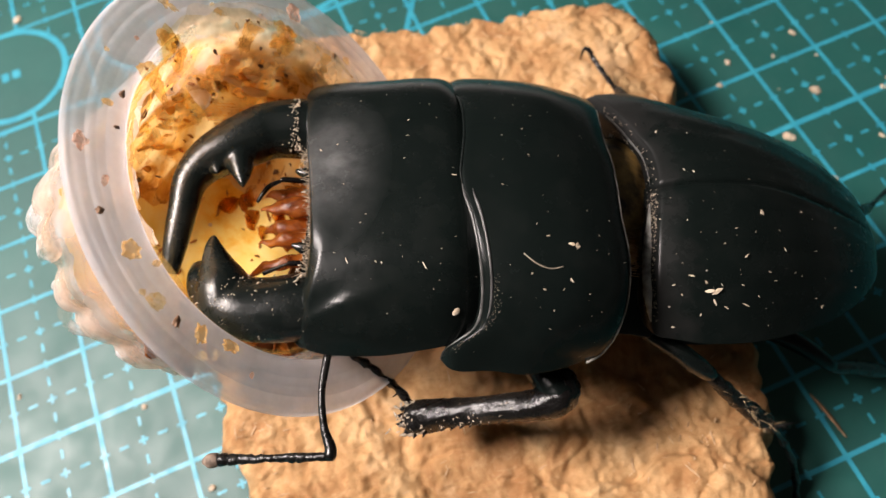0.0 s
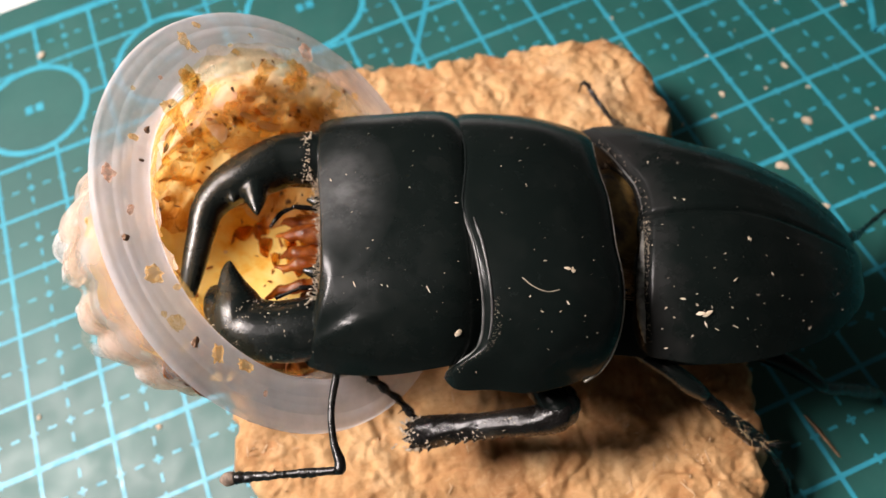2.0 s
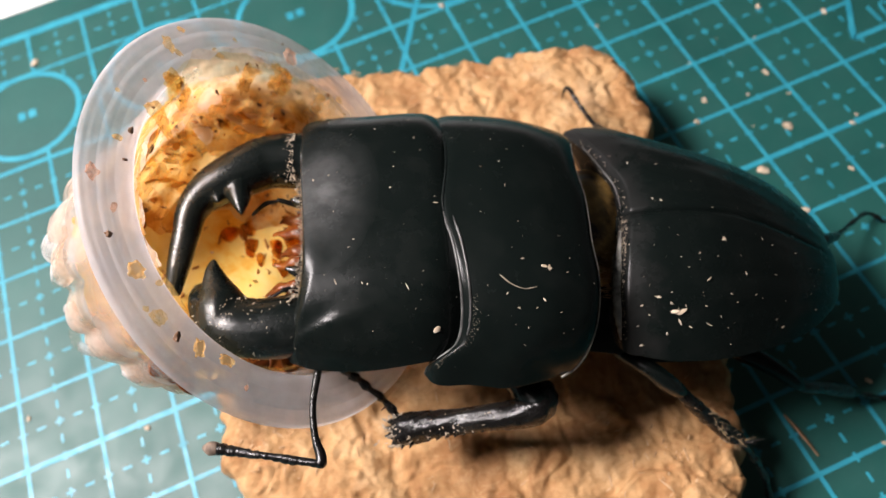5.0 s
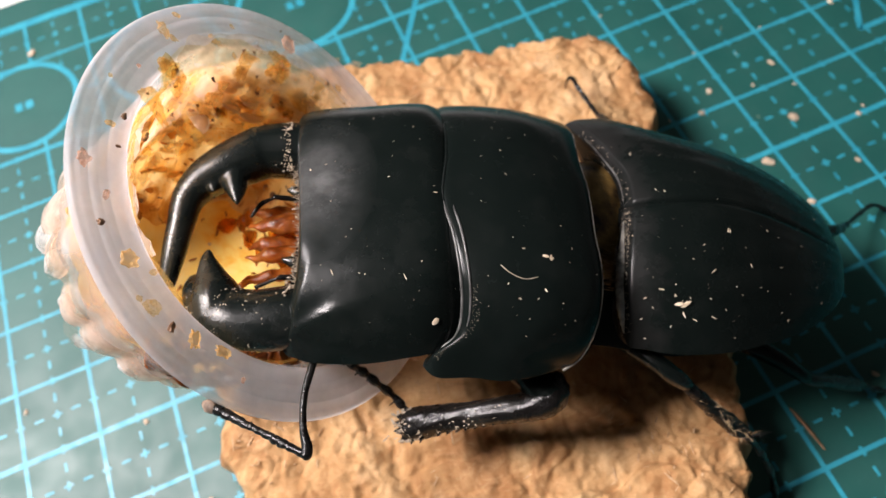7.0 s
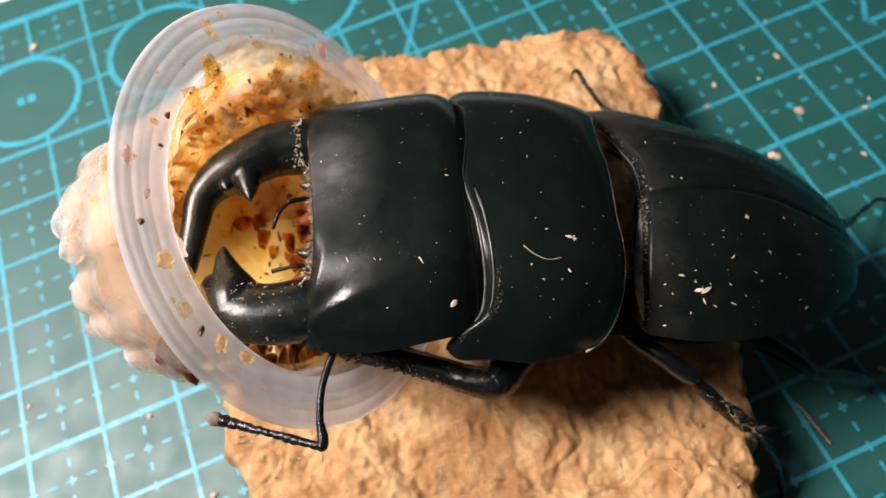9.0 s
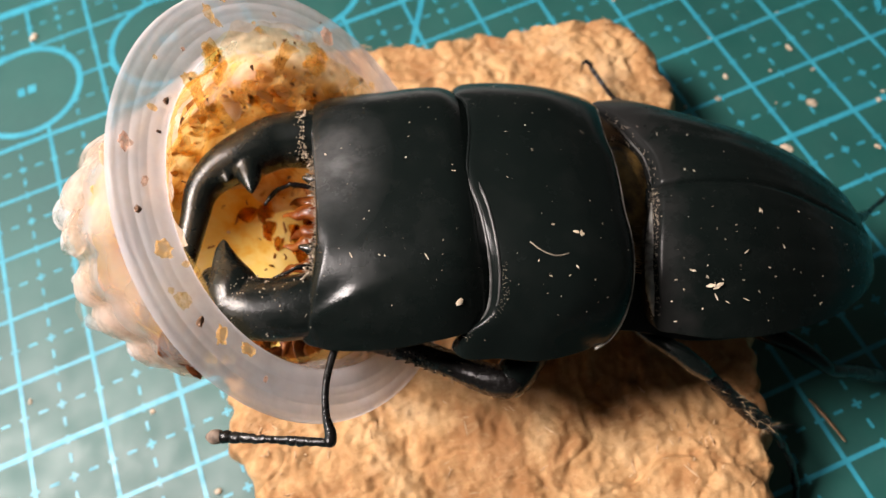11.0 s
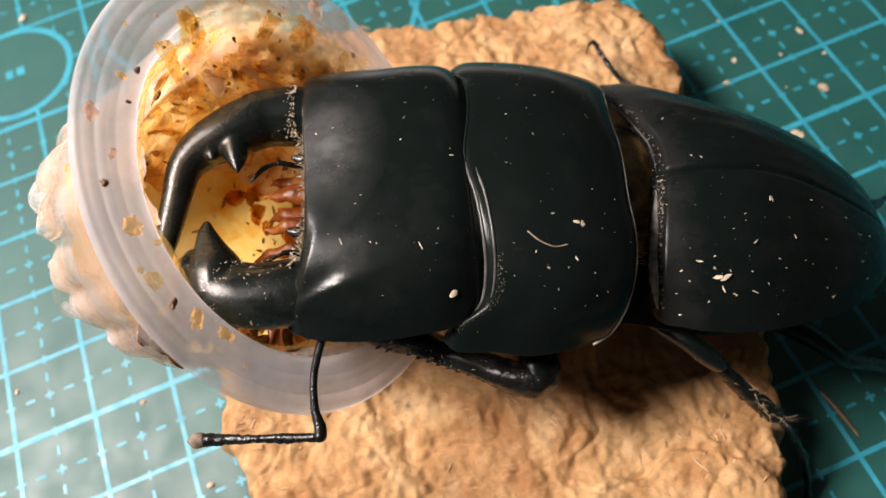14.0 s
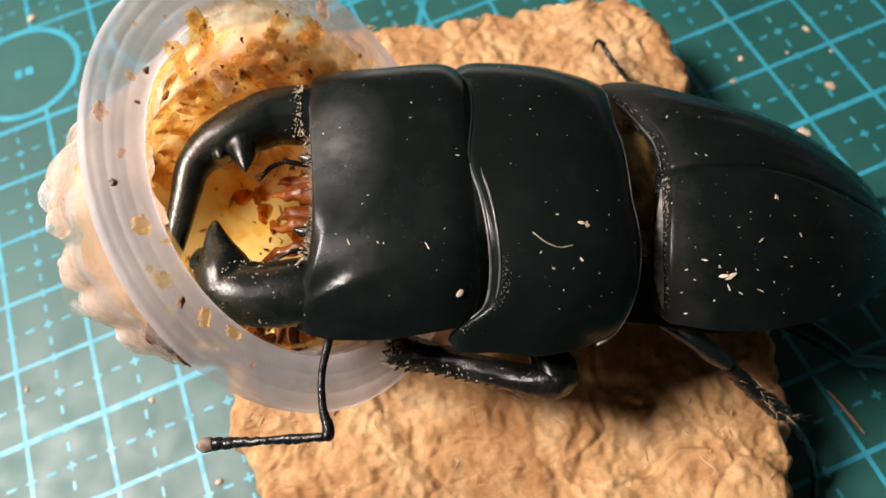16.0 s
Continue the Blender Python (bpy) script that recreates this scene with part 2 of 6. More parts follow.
COLLAR_PLASTIC = make_plastic("cup_collar_plastic", 0.60, 0.82, (0.80, 0.75, 0.72), (0.99, 0.98, 0.98))
FOOT_PLASTIC = make_plastic("cup_foot_plastic", 0.40, 0.92, (0.90, 0.80, 0.73), (0.99, 0.94, 0.88), 0.0, 1.9, (0.40, 0.60))
PETAL_PLASTIC = make_plastic("petal_plastic", 0.15, 0.95, (0.88, 0.89, 0.90), (0.99, 0.96, 0.92), 0.0, 2.6, (0.40, 0.54))
PINK_SMEAR = make_plastic("pulp_smear", 0.35, 0.85, (0.62, 0.40, 0.30), (0.97, 0.88, 0.80))
WALL_PLASTIC = make_plastic("cup_wall_plastic", 0.62, 0.88, (0.90, 0.87, 0.85), (0.98, 0.97, 0.96))
FILM = make_plastic("jelly_film", 0.66, 1.0, (0.80, 0.55, 0.20), (0.99, 0.93, 0.76))
GEL = make_gel("amber_gel", [(0.30, (0.66, 0.24, 0.02)), (0.42, (0.92, 0.50, 0.07)), (0.50, (0.97, 0.68, 0.18)), (0.70, (0.98, 0.82, 0.38))], 1.5, 0.12, 0.18, 0.25)
RESIDUE = make_residue()
SHADED_GEL = make_gel("shaded_gel_brown", [(0.0, (0.05, 0.012, 0.003)), (0.5, (0.17, 0.045, 0.006)), (1.0, (0.34, 0.105, 0.013))], 6.0, 0.26, 0.25, 0.5, 0.0, (1, 1, 1), True)
GEL_CRUMB = make_gel("jelly_crumb", [(0.0, (0.44, 0.15, 0.015)), (0.25, (0.68, 0.34, 0.06)), (0.6, (0.82, 0.55, 0.18)), (1.0, (0.90, 0.76, 0.45))], 6.0, 0.16, 0.60, 0.8, 0.40, (1, 0.86, 0.60), True)
SKIN = make_plastic("jelly_skin", 0.26, 0.88, (0.90, 0.79, 0.66), (0.99, 0.95, 0.88), 0.0, 2.2, (0.36, 0.64))
ORANGE_SKIN = make_plastic("orange_skin", 0.25, 1.0, (0.70, 0.42, 0.12), (0.99, 0.91, 0.70), 0.0, 3.4, (0.37, 0.44))
PULP = make_plastic("jelly_pulp", 0.30, 0.92, (0.46, 0.15, 0.015), (0.98, 0.72, 0.34), 0.0, 5.0, (0.36, 0.62))
BLOT = make_plastic("rusty_blot", 0.58, 0.97, (0.62, 0.35, 0.10), (0.99, 0.89, 0.66), 0.0, 4.6, (0.40, 0.56))
PALE_CRUMB = make_gel("pale_jelly_crumb", [(0.0, (0.80, 0.52, 0.22)), (0.4, (0.86, 0.70, 0.48)), (1.0, (0.92, 0.85, 0.76))], 6.0, 0.16, 0.55, 0.8, 0.40, (1, 0.94, 0.84), True)
FIBRE = simple("bark_fibre", (0.34, 0.19, 0.085), (0.60, 0.42, 0.24), 0.7, 9.0)
DARKBIT = simple("dark_crumb", (0.09, 0.045, 0.022), (0.26, 0.14, 0.075), 0.6, 9.0)
SMEAR = make_plastic("jelly_smear", 0.52, 0.92, (0.80, 0.52, 0.22), (0.99, 0.93, 0.78))
SPREAD_JELLY = make_plastic("spread_jelly", 0.25, 1.0, (0.66, 0.38, 0.12), (0.99, 0.93, 0.80), 0.0, 3.0, (0.42, 0.60))
MILKY_JELLY = make_plastic("milky_jelly", 0.30, 0.85, (0.80, 0.66, 0.52), (0.99, 0.95, 0.88), 0.0, 3.4, (0.40, 0.62))
JELLY_BODY = make_gel("jelly_body", [(0.28, (0.70, 0.34, 0.14)), (0.44, (0.82, 0.56, 0.34)), (0.58, (0.88, 0.76, 0.62)), (0.74, (0.92, 0.88, 0.82))], 2.0, 0.2, 0.6, 0.4, 0.15, (0.98, 0.90, 0.80))

# ---- building helpers ----


def part(name, bm, mat, parent=None, label="", smooth=True, at=None):
    """One mesh object, its vertices given in centimetres; at: where its own origin lies in its parent's space."""
    if at is not None:
        bmesh.ops.translate(bm, verts=bm.verts, vec=-Vector(at))
    bmesh.ops.scale(bm, verts=bm.verts, vec=(S, S, S))
    bmesh.ops.recalc_face_normals(bm, faces=bm.faces)
    me = bpy.data.meshes.new(name)
    bm.to_mesh(me)
    bm.free()
    me.materials.append(mat)
    if smooth:
        for p in me.polygons:
            p.use_smooth = True
    ob = new(name, me)
    if at is not None:
        ob.location = Vector(at) * S
    if parent:
        ob.parent = parent
    if label:
        tagged(ob, label)
    return ob


def bare(name, m):
    ob = new(name)
    ob.empty_display_size = 0.01
    ob.matrix_basis = m
    return ob


def spline(rows, n):
    """n samples of a smooth curve through rows of numbers."""
    a = np.array(rows, float)
    k = len(a) - 1
    out = []
    for s in np.linspace(0, k, n):
        i = min(int(s), k - 1)
        f = s - i
        p0, p1, p2, p3 = a[max(i - 1, 0)], a[i], a[i + 1], a[min(i + 2, k)]
        out.append(0.5 * (2 * p1 + (p2 - p0) * f + (2 * p0 - 5 * p1 + 4 * p2 - p3) * f * f + (3 * p1 - p0 - 3 * p2 + p3) * f ** 3))
    return np.array(out)


def loft(bm, rings, cap=True):
    """Skin closed rings of equal length."""
    made = [[bm.verts.new(p) for p in ring] for ring in rings]
    n = len(made[0])
    for a, b in zip(made, made[1:]):
        for i in range(n):
            bm.faces.new((a[i], a[(i + 1) % n], b[(i + 1) % n], b[i]))
    if cap:
        for ring in (made[0], made[-1]):
            c = bm.verts.new(sum((v.co for v in ring), Vector()) / n)
            for i in range(n):
                bm.faces.new((ring[i], ring[(i + 1) % n], c))
    return bm


def tube(bm, points, n=24, sides=10, flat=1.0, up=(0, 0, 1)):
    """A limb along points (x, y, z, radius); flat squeezes it along up."""
    c = spline(points, n)
    rings = []
    for i, row in enumerate(c):
        way = Vector(c[min(i + 1, n - 1)][:3]) - Vector(c[max(i - 1, 0)][:3])
        way.normalize()
        side = way.cross(Vector(up))
        if side.length < 1e-4:
            side = way.cross(Vector((1, 0, 0)))
        side.normalize()
        top = side.cross(way)
        r = max(row[3], 0.002)
        rings.append([Vector(row[:3]) + side * (r * math.cos(a)) + top * (r * flat * math.sin(a)) for a in np.linspace(0, 2 * math.pi, sides, endpoint=False)])
    return loft(bm, rings)


def roughened(bm, amount, fine=9.0):
    """Uneven, faintly ridged skin for a limb."""
    bm.normal_update()
    for v in bm.verts:
        c = v.co
        k = noise.noise((c.x * fine * 0.35, c.y * fine * 1.6, c.z * fine * 1.6)) + 0.5 * noise.noise((c.x * fine * 3, c.y * fine * 3, c.z * fine * 3))
        v.co = c + v.normal * amount * k
    return bm


def spike(bm, base, tip, r, sides=7):
    a, b = Vector(base), Vector(tip)
    m = a.lerp(b, 0.5)
    return tube(bm, [(*a, r), (*m, r * 0.62), (*b, r * 0.06)], 6, sides)


def box(bm, x0, x1, y0, y1, z0, z1, bevel=0.0):
    g = bmesh.ops.create_cube(bm, size=1)["verts"]
    bmesh.ops.scale(bm, verts=g, vec=(x1 - x0, y1 - y0, z1 - z0))
    bmesh.ops.translate(bm, verts=g, vec=((x0 + x1) / 2, (y0 + y1) / 2, (z0 + z1) / 2))
    if bevel:
        bmesh.ops.bevel(bm, geom=[e for e in bm.edges if e.verts[0] in g], offset=bevel, segments=3, profile=0.5, affect="EDGES")
    return bm


def chip(bm, at, size, rng, flat=0.3, long=1.0, fine=1):
    """An irregular crumb or sliver."""
    n0 = len(bm.verts)
    g = bmesh.ops.create_icosphere(bm, subdivisions=fine, radius=1)["verts"]
    turn = Euler((rng.uniform(-0.3, 0.3), rng.uniform(-0.3, 0.3), rng.uniform(0, 6.3))).to_matrix()
    for v in g:
        k = v.co * (rng.uniform(0.7, 1.15) if fine == 1 else rng.uniform(0.9, 1.08))
        v.co = Vector(at) + turn @ Vector((k.x * size * long, k.y * size, k.z * size * flat))
    return bm


# ---- room ----
def room():
    for name, b in (("wall_north", (-200, 160, 150, 156, -75, 175)), ("wall_south", (-200, 160, -156, -150, -75, 175)),
                    ("wall_west", (-206, -200, -156, 156, -75, 175)), ("wall_east", (160, 166, -156, 156, -75, 175))):
        tagged(part(name, box(bmesh.new(), *b), WALL, smooth=False), "plain painted wall closing the room", "wall", kind="structure")
    tagged(part("floor", box(bmesh.new(), -206, 166, -156, 156, -80, -75.2), FLOOR_WOOD, smooth=False), "brown wooden floor under the table", "floor", kind="structure")
    tagged(part("ceiling", box(bmesh.new(), -206, 166, -156, 156, 175.2, 180), WALL, smooth=False), "plain pale painted ceiling", "ceiling", kind="structure")


def table():
    t = tagged(bare("table", pose(0, 0, -0.753)), "white table under the cutting mat", "table")
    part("tabletop", box(bmesh.new(), -60, 60, -40, 45, 72, 75, 0.3), TABLE_WHITE, t, smooth=False)
    for x in (-56, 52):
        for y in (-36, 37):
            part("leg", box(bmesh.new(), x, x + 4, y, y + 4, 0, 72, 0.2), TABLE_WHITE, t, smooth=False)


# ---- cutting mat ----
CIRCLES = [(-4.24, 7.08, 0.90), (-1.80, 7.08, 0.97), (0.58, 7.10, 1.02), (3.25, 7.30, 1.25)]


def inside_mark(x, y):
    if any((x - a) ** 2 + (y - b) ** 2 < (r - 0.01) ** 2 for a, b, r in CIRCLES):
        return True
    # the clear triangle
    return x > 8.41 + (y - 2.32) * 0.577 and 2.32 < y < 4.6 and x < 12 - (y - 2.32) * 0.577


def flat_quad(bm, a, b, width, z):
    a, b = Vector((*a, z)), Vector((*b, z))
    s = (b - a).normalized().cross(Vector((0, 0, 1))) * width / 2
    bm.faces.new([bm.verts.new(p) for p in (a - s, b - s, b + s, a + s)])


def ruled(bm, fixed, along, lo, hi, width, z, dash=None):
    """A printed line at one fixed coordinate, broken at the circles; dash: (period, length, phase)."""
    def place(s):
        return (fixed, s) if along == "y" else (s, fixed)
    if dash:
        k = math.floor(lo / dash[0])
        while k * dash[0] < hi:
            s = k * dash[0] + dash[2]
            if not inside_mark(*place(s)):
                flat_quad(bm, place(s - dash[1] / 2), place(s + dash[1] / 2), width, z)
            k += 1
        return
    start, s = None, lo
    while s <= hi + 1e-6:
        blocked = inside_mark(*place(s)) or s >= hi - 1e-6
        if start is None and not blocked:
            start = s
        elif start is not None and blocked:
            flat_quad(bm, place(start), place(s), width, z)
            start = None
        s += 0.05


def cutting_mat():
    m = tagged(bare("cutting_mat", pose(0, 0, 0)), "green self-healing cutting mat printed with a cyan centimetre grid", "cutting mat")
    part("sheet", box(bmesh.new(), -20.7, 24.3, -20.3, 9.68, -0.3, 0.0, 0.04), MAT_GREEN, m, smooth=False)
    for x in range(-20, 25):
        bm = bmesh.new()
        ruled(bm, x, "y", -20, 9, 0.056, 0.0030)
        part("grid_line", bm, PRINT, m, smooth=False)
    for y in range(-20, 9):
        bm = bmesh.new()
        ruled(bm, y, "x", -20, 24, 0.078 if y % 5 == 1 else 0.056, 0.0036)
        part("grid_line", bm, PRINT, m, smooth=False)
    bm = bmesh.new()
    for x in range(-8, 13):
        ruled(bm, x + 0.5, "y", -6, 9, 0.036, 0.0030, (0.25, 0.12, 0.0))
    for y in range(-6, 9):
        ruled(bm, y + 0.5, "x", -8, 13, 0.036, 0.0034, (0.25, 0.12, 0.0))
    tagged(part("dash_print", bm, PRINT, m, "cyan dashed half-centimetre lines", smooth=False), kind="stuff")
    bm = bmesh.new()
    flat_quad(bm, (-20.1, 9.0), (24.1, 9.0), 0.16, 0.0042)
    part("border_line", bm, PRINT, m, "broad cyan border line", smooth=False)
    for a, b, r in CIRCLES:
        bm = bmesh.new()
        turns = np.linspace(0, 2 * math.pi, 65)
        for t0, t1 in zip(turns, turns[1:]):
            bm.faces.new([bm.verts.new((a + q * math.cos(t), b + q * math.sin(t), 0.0052)) for q, t in ((r - 0.05, t0), (r + 0.05, t0), (r + 0.05, t1), (r - 0.05, t1))])
        part("printed_circle", bm, PRINT, m, smooth=False)
        bm = bmesh.new()
        flat_quad(bm, (a - 0.14, b), (a - 0.02, b), 0.17, 0.0052)
        flat_quad(bm, (a + 0.03, b), (a + 0.16, b), 0.17, 0.0052)
        part("size_mark", bm, PRINT, m, smooth=False)
    for a, b in (((1.80, 5.02), (4.2, 9.0)), ((8.41, 2.32), (9.73, 4.6)), ((8.41, 2.32), (12.0, 2.32)), ((12.0, 2.32), (10.68, 4.6))):
        bm = bmesh.new()
        flat_quad(bm, a, b, 0.085, 0.0058)
        part("angle_line", bm, PRINT, m, smooth=False)
    text = bpy.data.curves.new("angle_number", "FONT")
    text.body, text.size, text.extrude = "10", 0.52 * S, 0.001 * S
    text.materials.append(PRINT)
    ob = new("angle_number", text)
    ob.parent, ob.location = m, (8.86 * S, 2.42 * S, 0.005 * S)


# ---- bark ----
LEFT_EDGE = [(-2.35, -4.2), (-2.30, -2.0), (-2.24, -0.65), (-2.24, 0.25), (-1.25, 2.6), (-0.1, 4.85)]
RIGHT_EDGE = [(2.1, -4.4), (2.84, -2.91), (3.46, -1.76), (4.28, 1.45), (4.46, 2.55), (4.22, 3.05)]


def bark_height(x, y):
    z = 1.15 + 0.10 * noise.noise((x * 0.35, y * 0.35, 3.1)) + 0.10 * max(x - 2.6, 0) * (0.5 if y > 0 else 0.1)
    w = noise.noise((x * 1.3, y * 1.3, 8.0)) * 0.7
    v = noise.noise((x * 1.3, y * 1.3, 18.0)) * 0.7
    z += 0.15 * noise.noise((x * 1.0 + 9, y * 0.8, 1.7))
    z += 0.10 * (abs(noise.noise((x * 1.25 + w, y * 1.1 + v, 0.3))) - 0.25)
    z += 0.068 * (abs(noise.noise((x * 2.9 + w, y * 2.5 + v, 21.0))) - 0.25)
    z -= 0.03 * math.exp(-(noise.noise((x * 0.9 + 1.5 * w, y * 2.2 + v, 40.0)) / 0.04) ** 2)
    z += 0.036 * noise.noise((x * 5.6 + w, y * 5.0, 5.0)) + 0.030 * noise.noise((x * 10 + 2 * w, y * 9, 2.0))
    z += 0.018 * noise.noise((x * 19, y * 18, 4.0))
    # a thin flake of the outer layer left near the bottom edge
    flake = min((x - 0.55) / 0.05, (2.55 - x) / 0.3, (-2.30 - 0.10 * noise.noise((x * 3, 0, 6.0)) - y) / 0.05, 1.0)
    return z + 0.07 * max(flake, 0)


def bark_piece():
    ni, nj = 230, 290
    bm = bmesh.new()
    left, right = spline(LEFT_EDGE, nj), spline(RIGHT_EDGE, nj)
    rows = []
    for j in range(nj):
        row = []
        for i in range(ni):
            s, t = i / (ni - 1), j / (nj - 1)
            p = left[j] * (1 - s) + right[j] * s
            e = min(s, 1 - s) * 5.8
            far = (1 - t) * 9.0
            k = math.exp(-e / 0.35)
            wob = 0.16 * noise.noise((p[0] * 1.6, p[1] * 1.6, 11)) + 0.13 * noise.noise((p[0] * 4.5, p[1] * 4.5, 12))
            kf = math.exp(-far / 0.4)
            x = p[0] + wob * k * (1 if s > 0.5 else -1)
            y = p[1] + kf * (0.26 * noise.noise((p[0] * 1.3, 2.0, 13)) + 0.18 * noise.noise((p[0] * 4.2, 2.0, 14)))
            z = bark_height(x, y)
            z -= 0.30 * math.exp(-e / 0.06) + 0.35 * math.exp(-far / 0.06) + 0.08 * math.exp(-e / 0.2)
            row.append(bm.verts.new((x, y, max(z, 0.1))))
        rows.append(row)
    for j in range(nj - 1):
        for i in range(ni - 1):
            bm.faces.new((rows[j][i], rows[j][i + 1], rows[j + 1][i + 1], rows[j + 1][i]))
    rim = rows[0] + [r[-1] for r in rows[1:]] + rows[-1][-2::-1] + [r[0] for r in rows[-2:0:-1]]
    c = Vector((1.1, 0.2, 0))
    last = rim
    for f, inset in ((0.66, 0.0), (0.33, 0.012), (0.0, 0.02)):
        ring = []
        for q, v in zip(last, rim):
            p = v.co.lerp(c, inset)
            k = 0.05 * noise.noise((p.x * 3, p.y * 3, f * 7))
            ring.append(bm.verts.new((p.x + k, p.y + k, max(v.co.z * f, 0.004))))
        for i in range(len(rim)):
            k = (i + 1) % len(rim)
            bm.faces.new((last[i], last[k], ring[k], ring[i]))
        last = ring
    bm.faces.new(last)
    slab = tagged(part("bark_slab", bm, BARK), "slab of rough tan cork bark lying on the cutting mat", "bark")
    rng = random.Random(23)
    bm = bmesh.new()
    while len(bm.verts) < 480 * 12:
        t, s = rng.random(), rng.uniform(0.03, 0.97)
        k = t * (nj - 1)
        p = left[int(k)] * (1 - s) + right[int(k)] * s
        if t < 0.12 or noise.noise((p[0] * 1.2, p[1] * 1.2, 31)) < rng.uniform(-0.35, 0.5):
            continue
        chip(bm, (p[0], p[1], bark_height(*p) + 0.002), rng.uniform(0.006, 0.013), rng, 0.5, rng.uniform(2, 10))
    tagged(part("fibre_litter", bm, FIBRE, slab, "pale loose fibres of bark", smooth=False), kind="stuff")
    return slab

# ---- jelly cup ----
CUP_REST = pose(-0.4201 * S, 0.9552 * S, 3.2607 * S, 54.75, -0.12, 65.02)


def revolve(bm, profile, n=96, shape=None):
    """profile: (radius, height) closed loop, turned about z; shape(angle, r, h) gives the changed radius and height."""
    rings = []
    for k in range(n):
        a = 2 * math.pi * k / n
        ring = []
        for r, h in profile:
            q, g = shape(a, r, h) if shape else (r, h)
            ring.append(bm.verts.new((q * math.cos(a), q * math.sin(a), g)))
        rings.append(ring)
    m = len(profile)
    for k in range(n):
        a, b = rings[k], rings[(k + 1) % n]
        for i in range(m):
            bm.faces.new((a[i], a[(i + 1) % m], b[(i + 1) % m], b[i]))
    return bm


PETALS = 19


def lobes(a, r, h):
    """The fluted foot of the cup: the wall is plain above and swells into petals towards the base."""
    d = min(max((-h - 0.85) / 0.9, 0), 1)
    d = d * d * (3 - 2 * d) * min(r / 1.2, 1)
    k = abs(math.cos(a * PETALS / 2)) ** 0.7
    c, s = math.cos(a), math.sin(a)
    r2 = r + d * (0.09 * k - 0.05) + 0.08 * d * noise.noise((c * 2.6, s * 2.6, h * 2.2))
    return r2, h - d * 0.07 * k - d * 0.05 * noise.noise((c * 4, s * 4, 4))


